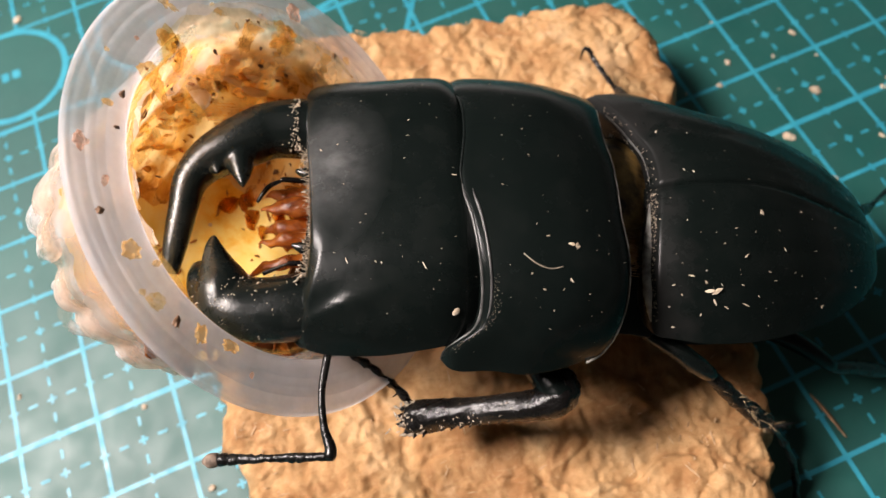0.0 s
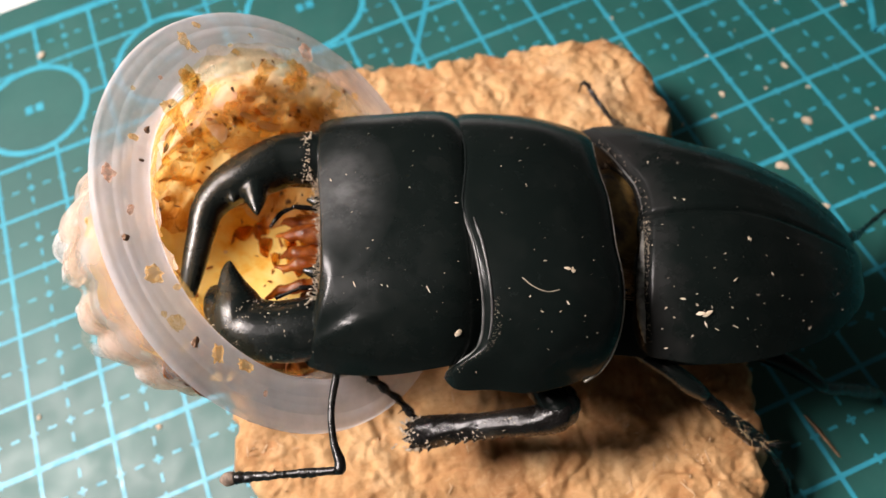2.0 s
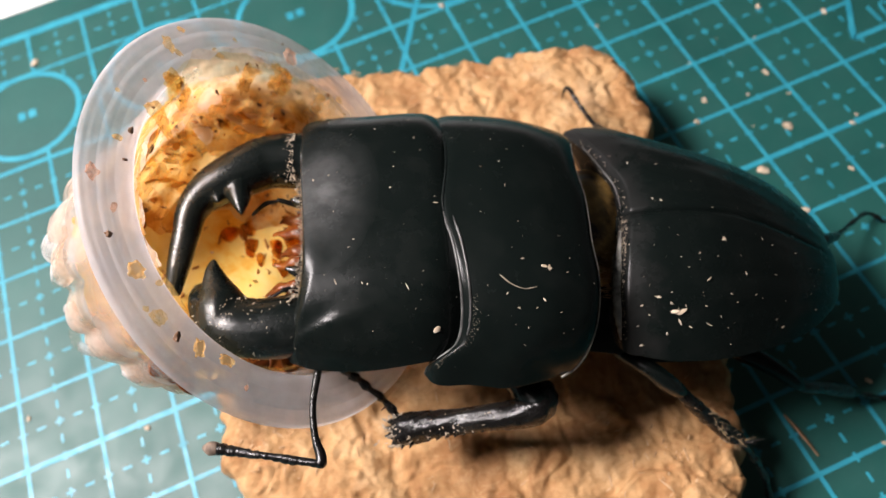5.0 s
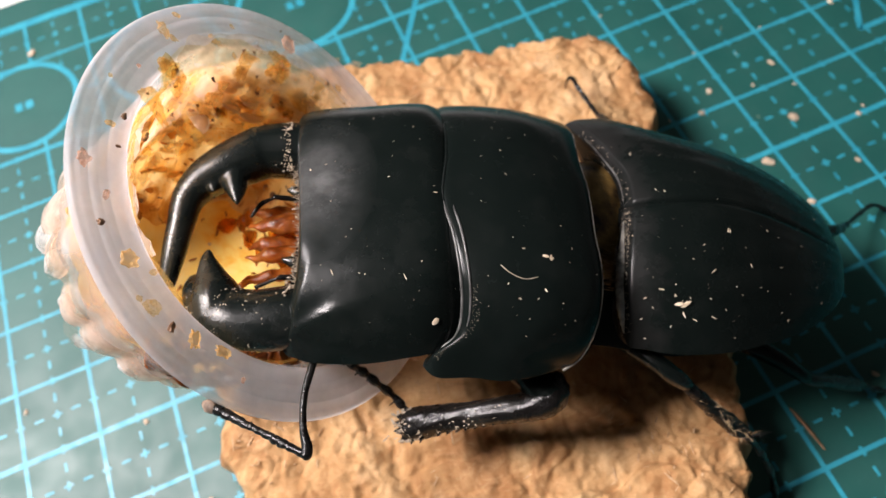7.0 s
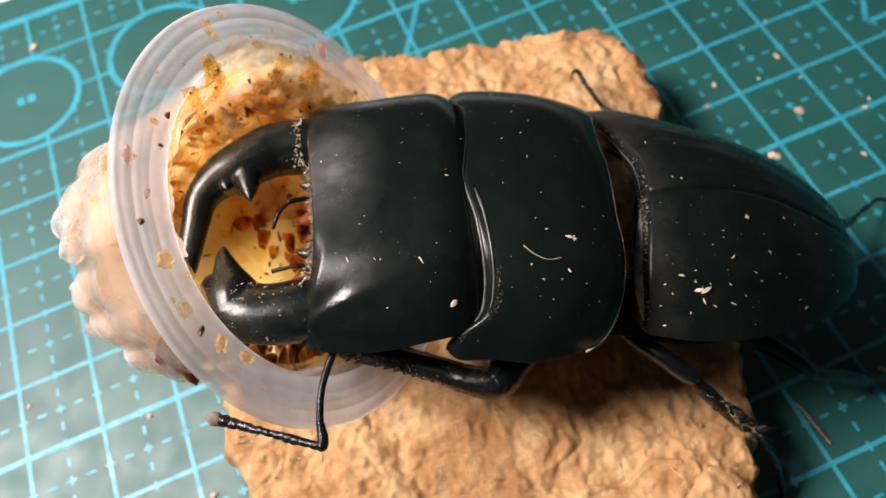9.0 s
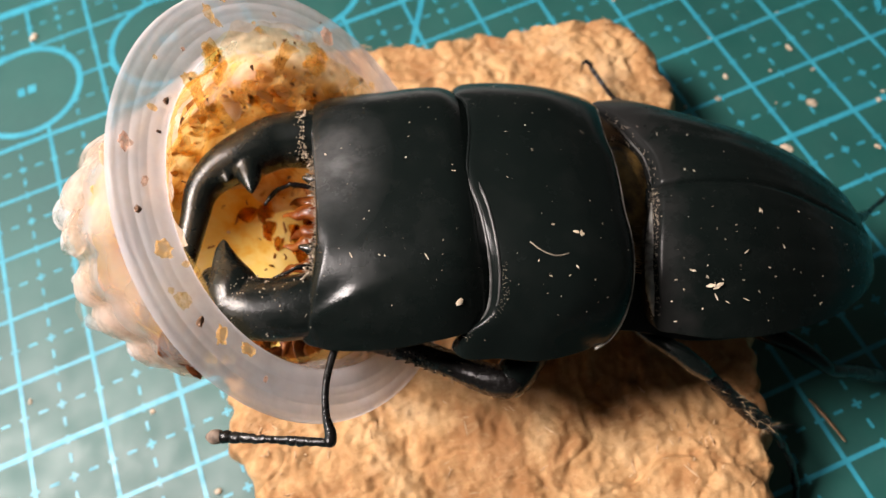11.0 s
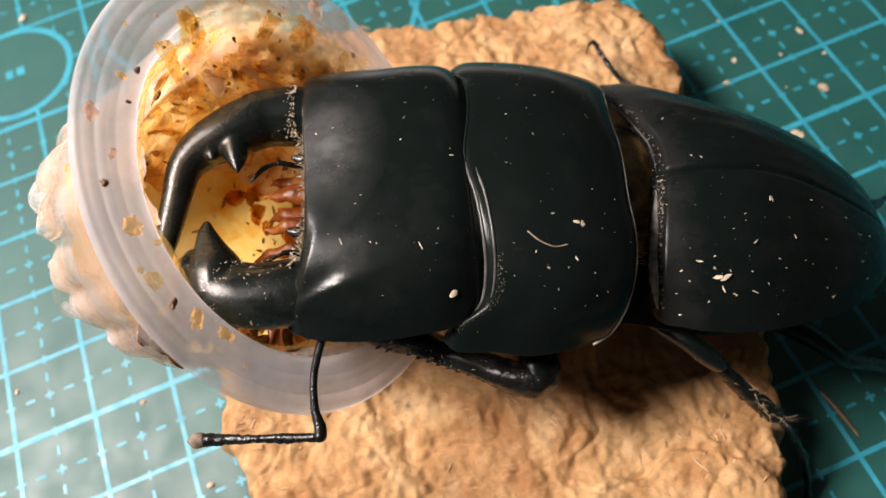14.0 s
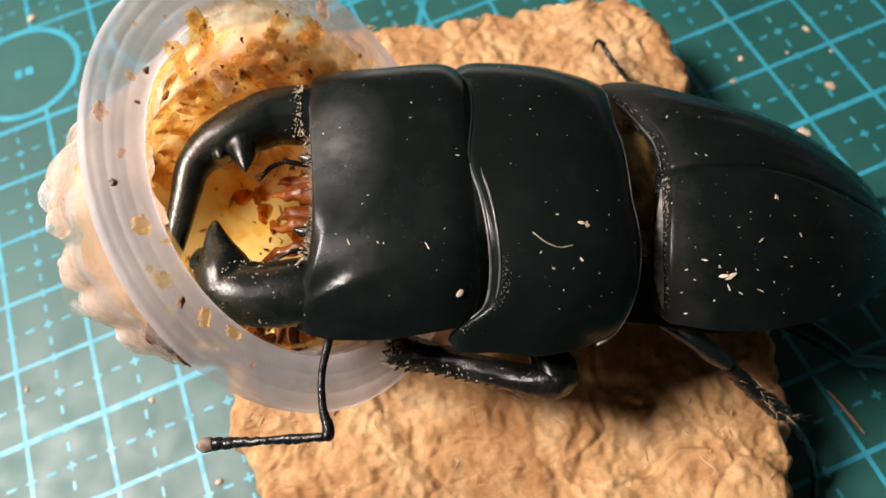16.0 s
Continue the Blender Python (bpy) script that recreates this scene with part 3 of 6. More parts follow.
def jelly_cup():
    cup = tagged(bare("jelly_cup", CUP_REST), "milky plastic jelly cup with a broad flange, tipped over on bark", "jelly cup")
    prof = [(1.575, -0.006), (1.585, 0.003), (1.61, 0.004), (1.63, 0.001), (1.66, 0.0), (1.72, 0.0), (1.73, 0.003), (1.745, 0.003), (1.76, 0.0), (1.80, 0.0), (1.81, 0.0015), (1.82, 0.0), (1.875, 0.001), (1.885, 0.0065), (1.90, 0.0065), (1.912, 0.002), (1.97, 0.004), (1.985, 0.008), (2.015, 0.006), (2.03, 0.0), (2.045, -0.05), (2.02, -0.075), (1.96, -0.045), (1.80, -0.03), (1.62, -0.04)]
    part("flange", revolve(bmesh.new(), prof, 120), PLASTIC, cup).visible_shadow = False
    inner = [(1.575, -0.004), (1.555, -0.08), (1.53, -0.12), (1.515, -0.20), (1.508, -0.28), (1.503, -0.38), (1.503, -0.44)]
    part("collar", revolve(bmesh.new(), inner + [(r + 0.04, h - 0.01) for r, h in inner][::-1], 144), COLLAR_PLASTIC, cup).visible_shadow = False
    inner = [(1.50, -0.452), (1.49, -0.55), (1.505, -0.58), (1.47, -0.9), (1.44, -1.2), (1.43, -1.42)]
    outer = [(r + 0.04, h - 0.01) for r, h in inner]
    part("wall", revolve(bmesh.new(), inner + outer[::-1], 144, lobes), WALL_PLASTIC, cup).visible_shadow = False
    inner = [(1.43, -1.425), (1.43, -1.6), (1.41, -1.75), (1.34, -1.9), (1.22, -2.0), (1.0, -2.06), (0.7, -2.04), (0.02, -2.02)]
    outer = [(r + 0.04, h - 0.012) for r, h in inner[:3]] + [(1.40, -1.93), (1.25, -2.05), (1.01, -2.11), (0.7, -2.09), (0.02, -2.07)]
    part("foot", revolve(bmesh.new(), inner + outer[::-1], 180, lobes), FOOT_PLASTIC, cup, "crumpled petal-shaped foot of the cup")
    for k in range(PETALS):
        a = 2 * math.pi * k / PETALS + 0.10 * math.sin(k * 5.3)
        bm = bmesh.new()
        g = bmesh.ops.create_icosphere(bm, subdivisions=3, radius=1)["verts"]
        for v in g:
            q = v.co * (1 + 0.16 * noise.noise(v.co * 1.3 + Vector((k, 0, 0))) + 0.05 * noise.noise(v.co * 4 + Vector((0, k, 0))))
            f = 0.74 + 0.34 * math.sin(k * 4.1 + 0.6)
            x, y, z = 1.345 + 0.12 * f * q.x, 0.195 * f * q.y + 0.03 * math.sin(k * 2.9), -1.95 + 0.20 * f * q.z + 0.05 * math.sin(k * 2.3)
            v.co = Vector((x * math.cos(a) - y * math.sin(a), x * math.sin(a) + y * math.cos(a), z))
        part("petal", bm, PETAL_PLASTIC, cup, "rounded milky petal of the fluted foot")
    rng = random.Random(5)
    spots = [(0.98, 1.87, 0.055, 0), (0.86, 1.95, 0.03, 0), (0.96, 1.77, 0.03, 0), (0.17, 1.80, 0.085, 2), (0.22, 1.91, 0.02, 1), (-0.15, 1.62, 0.045, 1), (-0.24, 1.68, 0.045, 0), (1.83, 1.92, 0.055, 2),
             (1.56, 1.66, 0.045, 1), (1.63, 1.75, 0.03, 0), (2.10, 1.86, 0.05, 1), (2.28, 1.75, 0.075, 0), (2.51, 1.79, 0.07, 0), (2.63, 1.78, 0.05, 1), (2.45, 1.84, 0.025, 0), (1.98, 1.77, 0.03, 2), (1.73, 1.66, 0.025, 1), (2.75, 1.72, 0.06, 0), (2.9, 1.66, 0.05, 0),
             (0.55, 1.80, 0.02, 0), (0.72, 1.70, 0.025, 0), (1.25, 1.75, 0.02, 2), (1.40, 1.88, 0.02, 0), (0.40, 1.62, 0.03, 2), (3.05, 1.80, 0.02, 2), (2.38, 1.62, 0.03, 0)]
    for a, r, size, kind in spots:
        bm = bmesh.new()
        turn, long = rng.uniform(0, 6.3), rng.uniform(1.0, 1.7)
        for v in bmesh.ops.create_icosphere(bm, subdivisions=3, radius=1)["verts"]:
            q = v.co * (1 + 0.75 * noise.noise(v.co * 1.9 + Vector((a * 9, r * 5, 0))))
            x, y = q.x * size * long * (0.55 if kind == 1 else 0.85), q.y * size * (0.5 if kind == 1 else 0.85)
            x, y = x * math.cos(turn) - y * math.sin(turn), x * math.sin(turn) + y * math.cos(turn)
            v.co = Vector((r * math.cos(a) + x, r * math.sin(a) + y, 0.008 + q.z * size * (0.3 if kind else 0.14)))
        part("smear", bm, (SMEAR, DARKBIT, PINK_SMEAR)[kind], cup).visible_shadow = False
    return cup


def jelly():
    j = tagged(bare("jelly", CUP_REST), "amber fruit jelly, half eaten, inside the plastic cup", "jelly")

    def heap(x, y):
        """A level pool at the low side, and chewed jelly piled against the far wall."""
        r, a = math.hypot(x, y), math.atan2(y, x)
        slope = -0.22 - 0.86 * (y + 1.42)
        floor_h = -1.46
        base = floor_h + math.log1p(math.exp(min((slope - floor_h) * 7, 60))) / 7
        base = min(base, -0.30)
        side = max(math.cos((a - 0.28) * 0.78), 0) ** 2.2
        wall = min(max((r - 0.35) / 1.1, 0), 1)
        k = wall ** 1.3 * side
        h = base * (1 - k) + (-0.10) * k
        h += (0.015 + 0.22 * k) * noise.noise((x * 2.1, y * 2.1, 5)) + 0.11 * k * noise.noise((x * 4, y * 4, 2)) + 0.02 * k * noise.noise((x * 12, y * 12, 2))
        return min(h, -0.06)

    def disc(r0, r1, nr, lift):
        bm = bmesh.new()
        rings = []
        for k in range(nr + 1):
            r = r0 + (r1 - r0) * k / nr
            ring = []
            for i in range(120):
                a = 2 * math.pi * i / 120
                x, y = r * math.cos(a), r * math.sin(a)
                q = min(1.0, (lobes(a, 1.45, heap(x, y))[0] - 0.07) / r1)
                x, y = x * q, y * q
                ring.append(bm.verts.new((x, y, heap(x, y) + lift)))
            rings.append(ring)
        for k, (a, b) in enumerate(zip(rings, rings[1:])):
            for i in range(120):
                turn = (i / 120 * 2 * math.pi + math.pi) % (2 * math.pi) - math.pi
                if k / nr > 0.5 and -0.7 < turn < 1.4:
                    continue
                bm.faces.new((a[i], a[(i + 1) % 120], b[(i + 1) % 120], b[i]))
        return bm
    part("gel", disc(0.02, 1.455, 40, 0.0), GEL, j, "clear amber jelly")
    bm = bmesh.new()
    rings = []
    for r in np.linspace(0.30, 1.465, 46):
        ring = []
        for k in range(91):
            a = -1.15 + 3.0 * k / 90
            edge = min(k, 90 - k) / 12 + (r - 0.30) * 0.0
            lip = min(edge, 1.0) * min((r - 0.30) / 0.25, 1.0)
            x, y = r * math.cos(a), r * math.sin(a)
            ring.append(bm.verts.new((x, y, heap(x, y) - 0.06 + 0.09 * lip + 0.03 * noise.noise((x * 7, y * 7, 6)) * lip)))
        rings.append(ring)
    for p, q in zip(rings, rings[1:]):
        for k in range(90):
            bm.faces.new((p[k], p[k + 1], q[k + 1], q[k]))
    part("residue", bm, RESIDUE, j, "chewed brown and orange jelly crumbs")
    bm = bmesh.new()
    rings = []
    for h in np.linspace(-0.10, -1.25, 16):
        ring = []
        for k in range(144):
            a = 2 * math.pi * k / 144
            q, g = lobes(a, float(np.interp(-h, (0, 0.3, 0.6, 1.2, 1.7), (1.53, 1.47, 1.46, 1.40, 1.34))), h)
            q -= 0.03 + 0.05 * abs(noise.noise((3 * math.cos(a), 3 * math.sin(a), h * 4)))
            drop = 0.30 * noise.noise((2 * math.cos(a), 2 * math.sin(a), 7)) * max(0, (h + 0.5) * 2)
            ring.append((q * math.cos(a), q * math.sin(a), g + drop - 0.12))
        rings.append(ring)
    back = [[(x * 1.012, y * 1.012, z) for x, y, z in ring] for ring in rings]
    loft(bm, rings + back[::-1] + rings[:1], cap=False)
    part("film", bm, FILM, j, "thin yellow film of jelly on the cup wall").visible_shadow = False
    bm = bmesh.new()
    rings = []
    for r, h in ((0.3, -1.50), (1.20, -1.48), (1.30, -1.53), (1.31, -1.65), (1.25, -1.82), (1.10, -1.93), (0.3, -1.97)):
        ring = []
        for k in range(144):
            a = 2 * math.pi * k / 144
            q, g = lobes(a, r, h) if r > 0.5 else (r, h)
            ring.append((q * 0.97 * math.cos(a), q * 0.97 * math.sin(a), g + 0.03))
        rings.append(ring)
    part("body", loft(bm, rings), JELLY_BODY, j, "pale peach jelly in the foot of the cup")
    for name, mat, lo, hi, inset, label in (("spread_jelly", SPREAD_JELLY, -0.7, 2.1, 0.016, "orange jelly spread up the collar"), ("milky_jelly", MILKY_JELLY, -0.9, 2.3, 0.028, "milky jelly spread up the collar")):
        bm = bmesh.new()
        rings = []
        for f in np.linspace(0, 1, 16):
            ring = []
            for k in range(81):
                a = lo + (hi - lo) * k / 80
                h0 = -0.05 - 0.22 * abs(noise.noise((3.1 * a, inset * 40, 2))) - 0.08 * abs(noise.noise((9 * a, inset * 40, 5)))
                h = h0 + (-0.55 - h0) * f
                r = float(np.interp(-h, (0, 0.08, 0.11, 0.2, 0.44, 0.6), (1.565, 1.545, 1.50, 1.495, 1.487, 1.47))) - inset - 0.09 * abs(noise.noise((4 * a, h * 6, inset * 90))) * min(-h * 8, 1) - 0.03 * abs(noise.noise((11 * a, h * 15, inset * 90)))
                ring.append(bm.verts.new((r * math.cos(a), r * math.sin(a), h)))
            rings.append(ring)
        for p, q in zip(rings, rings[1:]):
            for k in range(80):
                bm.faces.new((p[k], p[k + 1], q[k + 1], q[k]))
        part(name, bm, mat, j, label).visible_shadow = False
    for name, mat, lo, hi, r1, lift, label in (("jelly_skin", SKIN, -0.75, 1.35, 1.70, 0.012, "milky skin of jelly folded over the rim"), ("orange_skin", ORANGE_SKIN, -0.6, 1.55, 1.62, 0.024, "thin orange jelly smeared over the rim")):
        bm = bmesh.new()
        rings = []
        for f in np.linspace(0, 1, 48):
            ring = []
            for k in range(141):
                a = lo + (hi - lo) * k / 140
                ends = min(k, 140 - k) / 140 * 2
                out = 1.46 + (r1 - 1.46) * min(ends * 2.2, 1) + 0.10 * noise.noise((a * 2.6, 1, lift * 300)) + 0.05 * noise.noise((a * 8, 2, lift * 300))
                r = 0.92 + (out - 0.92) * f
                fold = noise.noise((a * 2.2 + r * 1.5, r * 7, 3)) * 0.05 + (0.5 - abs(noise.noise((a * 4 - r * 2, r * 11, lift * 200)))) * 0.045 + noise.noise((a * 12, r * 20, 4)) * 0.018
                down = max(1.56 - r, 0)
                h = lift - 0.62 * down ** 1.15 + (fold if r < 1.56 else 0.35 * abs(fold))
                sink = min(max((1.42 - r) / 0.28, 0), 1)
                x, y = r * math.cos(a), r * math.sin(a)
                ring.append(bm.verts.new((x, y, h * (1 - sink) + (heap(x, y) + 0.035) * sink)))
            rings.append(ring)
        for p, q in zip(rings, rings[1:]):
            for k in range(140):
                bm.faces.new((p[k], p[k + 1], q[k + 1], q[k]))
        part(name, bm, mat, j, label).visible_shadow = False
    rng = random.Random(64)
    for name, mat, count, lo, hi, flat, label in (("rusty_flake", BLOT, 20, 0.04, 0.085, 0.12, "rusty blots of jelly stuck on the milky skin"), ("brown_flake", DARKBIT, 22, 0.008, 0.018, 0.4, "brown crumbs stuck on the milky skin")):
        bm = bmesh.new()
        for k in range(count):
            a, r = rng.uniform(-0.25, 1.40), rng.uniform(1.16, 1.58)
            down = max(1.56 - r, 0)
            sink = min(max((1.42 - r) / 0.28, 0), 1)
            x0, y0 = r * math.cos(a), r * math.sin(a)
            z0 = (0.03 - 0.62 * down ** 1.15) * (1 - sink) + (heap(x0, y0) + 0.045) * sink
            size, long, turn = rng.uniform(lo, hi), rng.uniform(1.0, 2.0), rng.uniform(0, 6.3)
            for v in bmesh.ops.create_icosphere(bm, subdivisions=3, radius=1)["verts"]:
                q = v.co * (1 + 0.9 * noise.noise(v.co * 1.7 + Vector((k * 3.1, 0, size * 50))) + 0.3 * noise.noise(v.co * 4.5 + Vector((0, k * 2.3, 0))))
                x, y = q.x * size * long, q.y * size
                up = q.z * size * flat - 0.62 * (1 - sink) * ((max(1.56 - math.hypot(x0 + x * math.cos(turn) - y * math.sin(turn), y0 + x * math.sin(turn) + y * math.cos(turn)), 0)) ** 1.15 - down ** 1.15)
                v.co = Vector((x0 + x * math.cos(turn) - y * math.sin(turn), y0 + x * math.sin(turn) + y * math.cos(turn), z0 + up))
        tagged(part(name, bm, mat, j, label), kind="stuff").visible_shadow = False
    rng = random.Random(8)
    bm = bmesh.new()
    for _ in range(150):
        a, r = rng.uniform(0, 6.3), 1.18 * math.sqrt(rng.uniform(0.02, 1))
        x, y = r * math.cos(a), r * math.sin(a)
        chip(bm, (x, y, heap(x, y) + 0.01), rng.uniform(0.008, 0.020), rng, 0.35, rng.uniform(1.5, 4.5))
    tagged(part("grit", bm, BROWN_FLECK, j, "brown shreds in the jelly", smooth=False), kind="stuff")
    bm = bmesh.new()
    for _ in range(16):
        a, r = rng.uniform(-0.9, 1.7), rng.uniform(0.7, 1.42)
        x, y = r * math.cos(a), r * math.sin(a)
        chip(bm, (x, y, heap(x, y) + 0.05), rng.uniform(0.012, 0.035), rng, 0.5, rng.uniform(1, 2.5))
    tagged(part("dark_grit", bm, DARKBIT, j, "dark grit on the jelly", smooth=False), kind="stuff")
    bm = bmesh.new()
    pale = bmesh.new()
    for k in range(170):
        a, r = rng.uniform(-0.9, 1.8), rng.uniform(0.75, 1.46) if k < 100 else rng.uniform(1.15, 1.44)
        x, y = r * math.cos(a), r * math.sin(a)
        up = 0.005
        chip(bm if k < 100 else pale, (x, y, min(heap(x, y) + up, -0.03)), rng.uniform(0.02, 0.06 if k < 100 else 0.12), rng, 0.3 if k < 100 else 0.18, rng.uniform(1, 2.4), 2)
    tagged(part("milky_rubble", pale, PALE_CRUMB, j, "milky lumps of chewed jelly below the rim"), kind="stuff")
    rubble = bm
    pulp = bmesh.new()
    for _ in range(46):
        x, y = 0.33 + rng.gauss(0, 0.22), -0.62 + rng.gauss(0, 0.22)
        chip(pulp, (x, y, heap(x, y) + 0.012), rng.uniform(0.03, 0.10), rng, 0.10, rng.uniform(1, 1.8), 2)
    tagged(part("pulp", pulp, PULP, j, "rusty shreds of pulp in the clear jelly"), kind="stuff")
    # brown jelly chips whose dark tone also paints the shade under the jaw
    bm = bmesh.new()
    for k in range(190):
        a, r = rng.gauss(-2.55, 0.36), rng.uniform(0.90, 1.40)
        x, y = r * math.cos(a), r * math.sin(a)
        chip(bm, (x, y, heap(x, y) + 0.002), rng.uniform(0.05, 0.13) if k < 150 else rng.uniform(0.012, 0.03), rng, 0.08 if k < 150 else 0.3, rng.uniform(1, 2.2), 2)
    tagged(part("shaded_gel", bm, SHADED_GEL, j, "brown jelly at the low side, darkened to paint its shade"), kind="stuff")
    bm = rubble
    tagged(part("jelly_rubble", bm, GEL_CRUMB, j, "orange and milky lumps of chewed jelly"), kind="stuff")
    return j

# ---- beetle ----
# its own space: x runs back along the body, y to its far flank, z up from the bark
BEETLE_REST = pose(1.9004 * S, -0.3496 * S, 1.2999 * S, 0.03, -0.01, -21.88)
TO_BEETLE = BEETLE_REST.inverted()
PRONOTUM_PIVOT = (0.0186, -0.0464, 1.3)
HEAD_PIVOT = (-1.0584, -0.0479, 1.5)


def local(x, y, z):
    """Room centimetres into the beetle's own."""
    return tuple(TO_BEETLE @ (Vector((x, y, z)) * S) / S)


def limb(points):
    return [(*local(*p[:3]), p[3]) for p in points]


class Body:
    """A shell of cross-sections: x, centre, half width, top, margin height, underside."""

    def __init__(self, stations, power, n=70, widen=0.0, shift=0.0):
        self.rows, self.power = spline(stations, n), power
        self.rows[:, 4] += 0.28 * (self.rows[:, 3] - self.rows[:, 4])
        self.rows[:, 1] += shift
        self.rows[:, 2] += widen

    def rings(self, sides=72):
        out = []
        for x, c, w, t, e, b in self.rows:
            ring = []
            for a in np.linspace(0, 2 * math.pi, sides, endpoint=False):
                cc, ss = math.cos(a), math.sin(a)
                k = abs(cc) ** 0.8
                y = c + w * math.copysign(k, cc)
                z = e + (t - e) * (1 - k ** self.power) if ss >= 0 else e - (e - b) * (1 - k)
                ring.append(Vector((x, y, z)))
            out.append(ring)
        return out



class Shell:
    """A shell of cross-sections (place along the body, near edge, far edge, top, margin height, underside), drawn out between
    a front and a back margin, each a curve of (y, x)."""

    def __init__(self, stations, power, front, back, n=80):
        self.rows, self.power = spline(stations, n), power
        self.front, self.back = spline(front, 160), spline(back, 160)

    def ends(self, y):
        return float(np.interp(y, self.front[:, 0], self.front[:, 1])), float(np.interp(y, self.back[:, 0], self.back[:, 1]))

    def along(self, x, y):
        """The share of the way from the front margin to the back one."""
        f, b = self.ends(y)
        return (x - f) / (b - f)

    def at(self, u):
        x = self.rows[0, 0] + (self.rows[-1, 0] - self.rows[0, 0]) * min(max(u, 0), 1)
        return [float(np.interp(x, self.rows[:, 0], self.rows[:, k])) for k in range(1, 6)]

    def across(self, y, near, far, axis=None):
        mid = (near + far) / 2 if axis is None else axis
        return (y - mid) / (far - mid if y > mid else mid - near)

    def top(self, x, y):
        near, far, t, e, _ = self.at(self.along(x, y))
        k = min(abs(self.across(y, near, far)), 0.999)
        return e + (t - e) * (1 - k ** self.power)

    def place(self, u, y):
        f, b = self.ends(y)
        return f + (b - f) * u

    def rings(self, sides=84, dent=None):
        out = []
        lo, hi = self.rows[0, 0], self.rows[-1, 0]
        for x, near, far, t, e, b in self.rows:
            u, c, w = (x - lo) / (hi - lo), (near + far) / 2, (far - near) / 2
            ring = []
            for a in np.linspace(0, 2 * math.pi, sides, endpoint=False):
                cc, ss = math.cos(a), math.sin(a)
                k = abs(cc) ** 0.8
                y = c + w * math.copysign(k, cc)
                z = e + (t - e) * (1 - k ** self.power) if ss >= 0 else e - (e - b) * (1 - k)
                q = self.place(u, y)
                ring.append(Vector((q, y, z + (dent(q, y) if dent and ss > 0 else 0))))
            out.append(ring)
        return out

    def half(self, side, axis, sides=96, gap=0.0008):
        """One wing case: from the suture down round the flank."""
        out = []
        lo, hi = self.rows[0, 0], self.rows[-1, 0]
        for x, near, far, t, e, b in self.rows:
            u = (x - lo) / (hi - lo)
            seam = axis + (near * 0.5 + far * 0.5 - axis) * max(0.0, u * 2 - 1)
            w = (far - seam) if side > 0 else (seam - near)
            ring = []
            for a in np.linspace(math.pi / 2, -0.75, sides):
                cc, ss = max(math.cos(a), 0), math.sin(a)
                k = cc ** 0.8
                d = w * k
                z = e + (t - e) * (1 - k ** self.power) if ss >= 0 else e - (e - b) * (1 - k)
                z -= (0.003 * math.exp(-((d - w * 0.22) / 0.07) ** 2) + 0.011 * math.exp(-((d - w * 0.48) / 0.08) ** 2) + 0.008 * math.exp(-((d - w * 0.72) / 0.07) ** 2) + 0.0022 * math.exp(-(d / 0.012) ** 2) - 0.006 * math.exp(-((d - 0.055) / 0.022) ** 2) - 0.005 * math.exp(-((d - 0.19) / 0.022) ** 2)) * min(u * 6, 1)
                y = seam + side * (d + gap)
                ring.append(Vector((self.place(u, y), y, z)))
            for f in (0.6, 0.3, 0.0):
                y = seam + side * (w * 0.9 * f + gap)
                ring.append(Vector((self.place(u, y), y, e - (e - b) * 0.5)))
            out.append(ring)
        return out


HEAD = Shell([(0, -1.000, 1.240, 2.060, 1.860, 1.660), (0.012, -1.060, 1.375, 2.230, 1.850, 1.500), (0.04, -1.100, 1.475, 2.310, 1.830, 1.300), (0.10, -1.150, 1.530, 2.335, 1.820, 1.250), (0.3, -1.215, 1.565, 2.345, 1.800, 1.120), (0.7, -1.248, 1.545, 2.365, 1.820, 1.000), (1.1, -1.213, 1.535, 2.360, 1.840, 0.950), (1.35, -1.152, 1.505, 2.300, 1.800, 1.000), (1.6, -1.022, 1.326, 2.080, 1.700, 1.100)], 4.0,
             [(-1.4, -2.56), (-1.25, -2.60), (-1.1, -2.62), (-1.0, -2.60), (-0.75, -2.50), (-0.53, -2.43), (-0.3, -2.405), (0.19, -2.44), (0.51, -2.48), (0.84, -2.52), (1.05, -2.55), (1.28, -2.575), (1.6, -2.52)],
             [(-1.4, -0.95), (0.0, -0.85), (1.6, -1.0)])
PRONOTUM = Shell([(0, -1.188, 1.439, 2.280, 1.660, 1.000), (0.03, -1.265, 1.539, 2.306, 1.660, 0.900), (0.18, -1.352, 1.613, 2.316, 1.660, 0.800), (0.5, -1.358, 1.594, 2.320, 1.650, 0.700), (0.85, -1.390, 1.550, 2.260, 1.620, 0.680), (1.14, -1.332, 1.483, 2.130, 1.560, 0.750), (1.29, -1.263, 1.438, 2.020, 1.520, 0.850), (1.34, -1.190, 1.410, 1.950, 1.500, 0.950)], 3.2,
                 [(-1.50, -1.40), (-1.30, -1.38), (-1.20, -1.34), (-1.14, -1.22), (-1.08, -1.09), (-0.98, -1.015), (-0.79, -0.985), (-0.53, -1.00), (-0.25, -1.044), (-0.02, -1.107), (0.16, -1.13), (0.32, -1.117), (0.55, -1.095), (0.80, -1.10), (1.04, -1.14), (1.22, -1.24), (1.6, -1.33)],
                 [(-1.50, -0.30), (-1.27, -0.13), (-1.217, -0.025), (-1.125, 0.078), (-1.0, 0.158), (-0.855, 0.213), (-0.637, 0.247), (-0.41, 0.246), (-0.17, 0.22), (0.13, 0.214), (0.385, 0.197), (0.65, 0.152), (0.93, 0.141), (1.1, 0.141), (1.3, 0.10), (1.6, 0.0)])
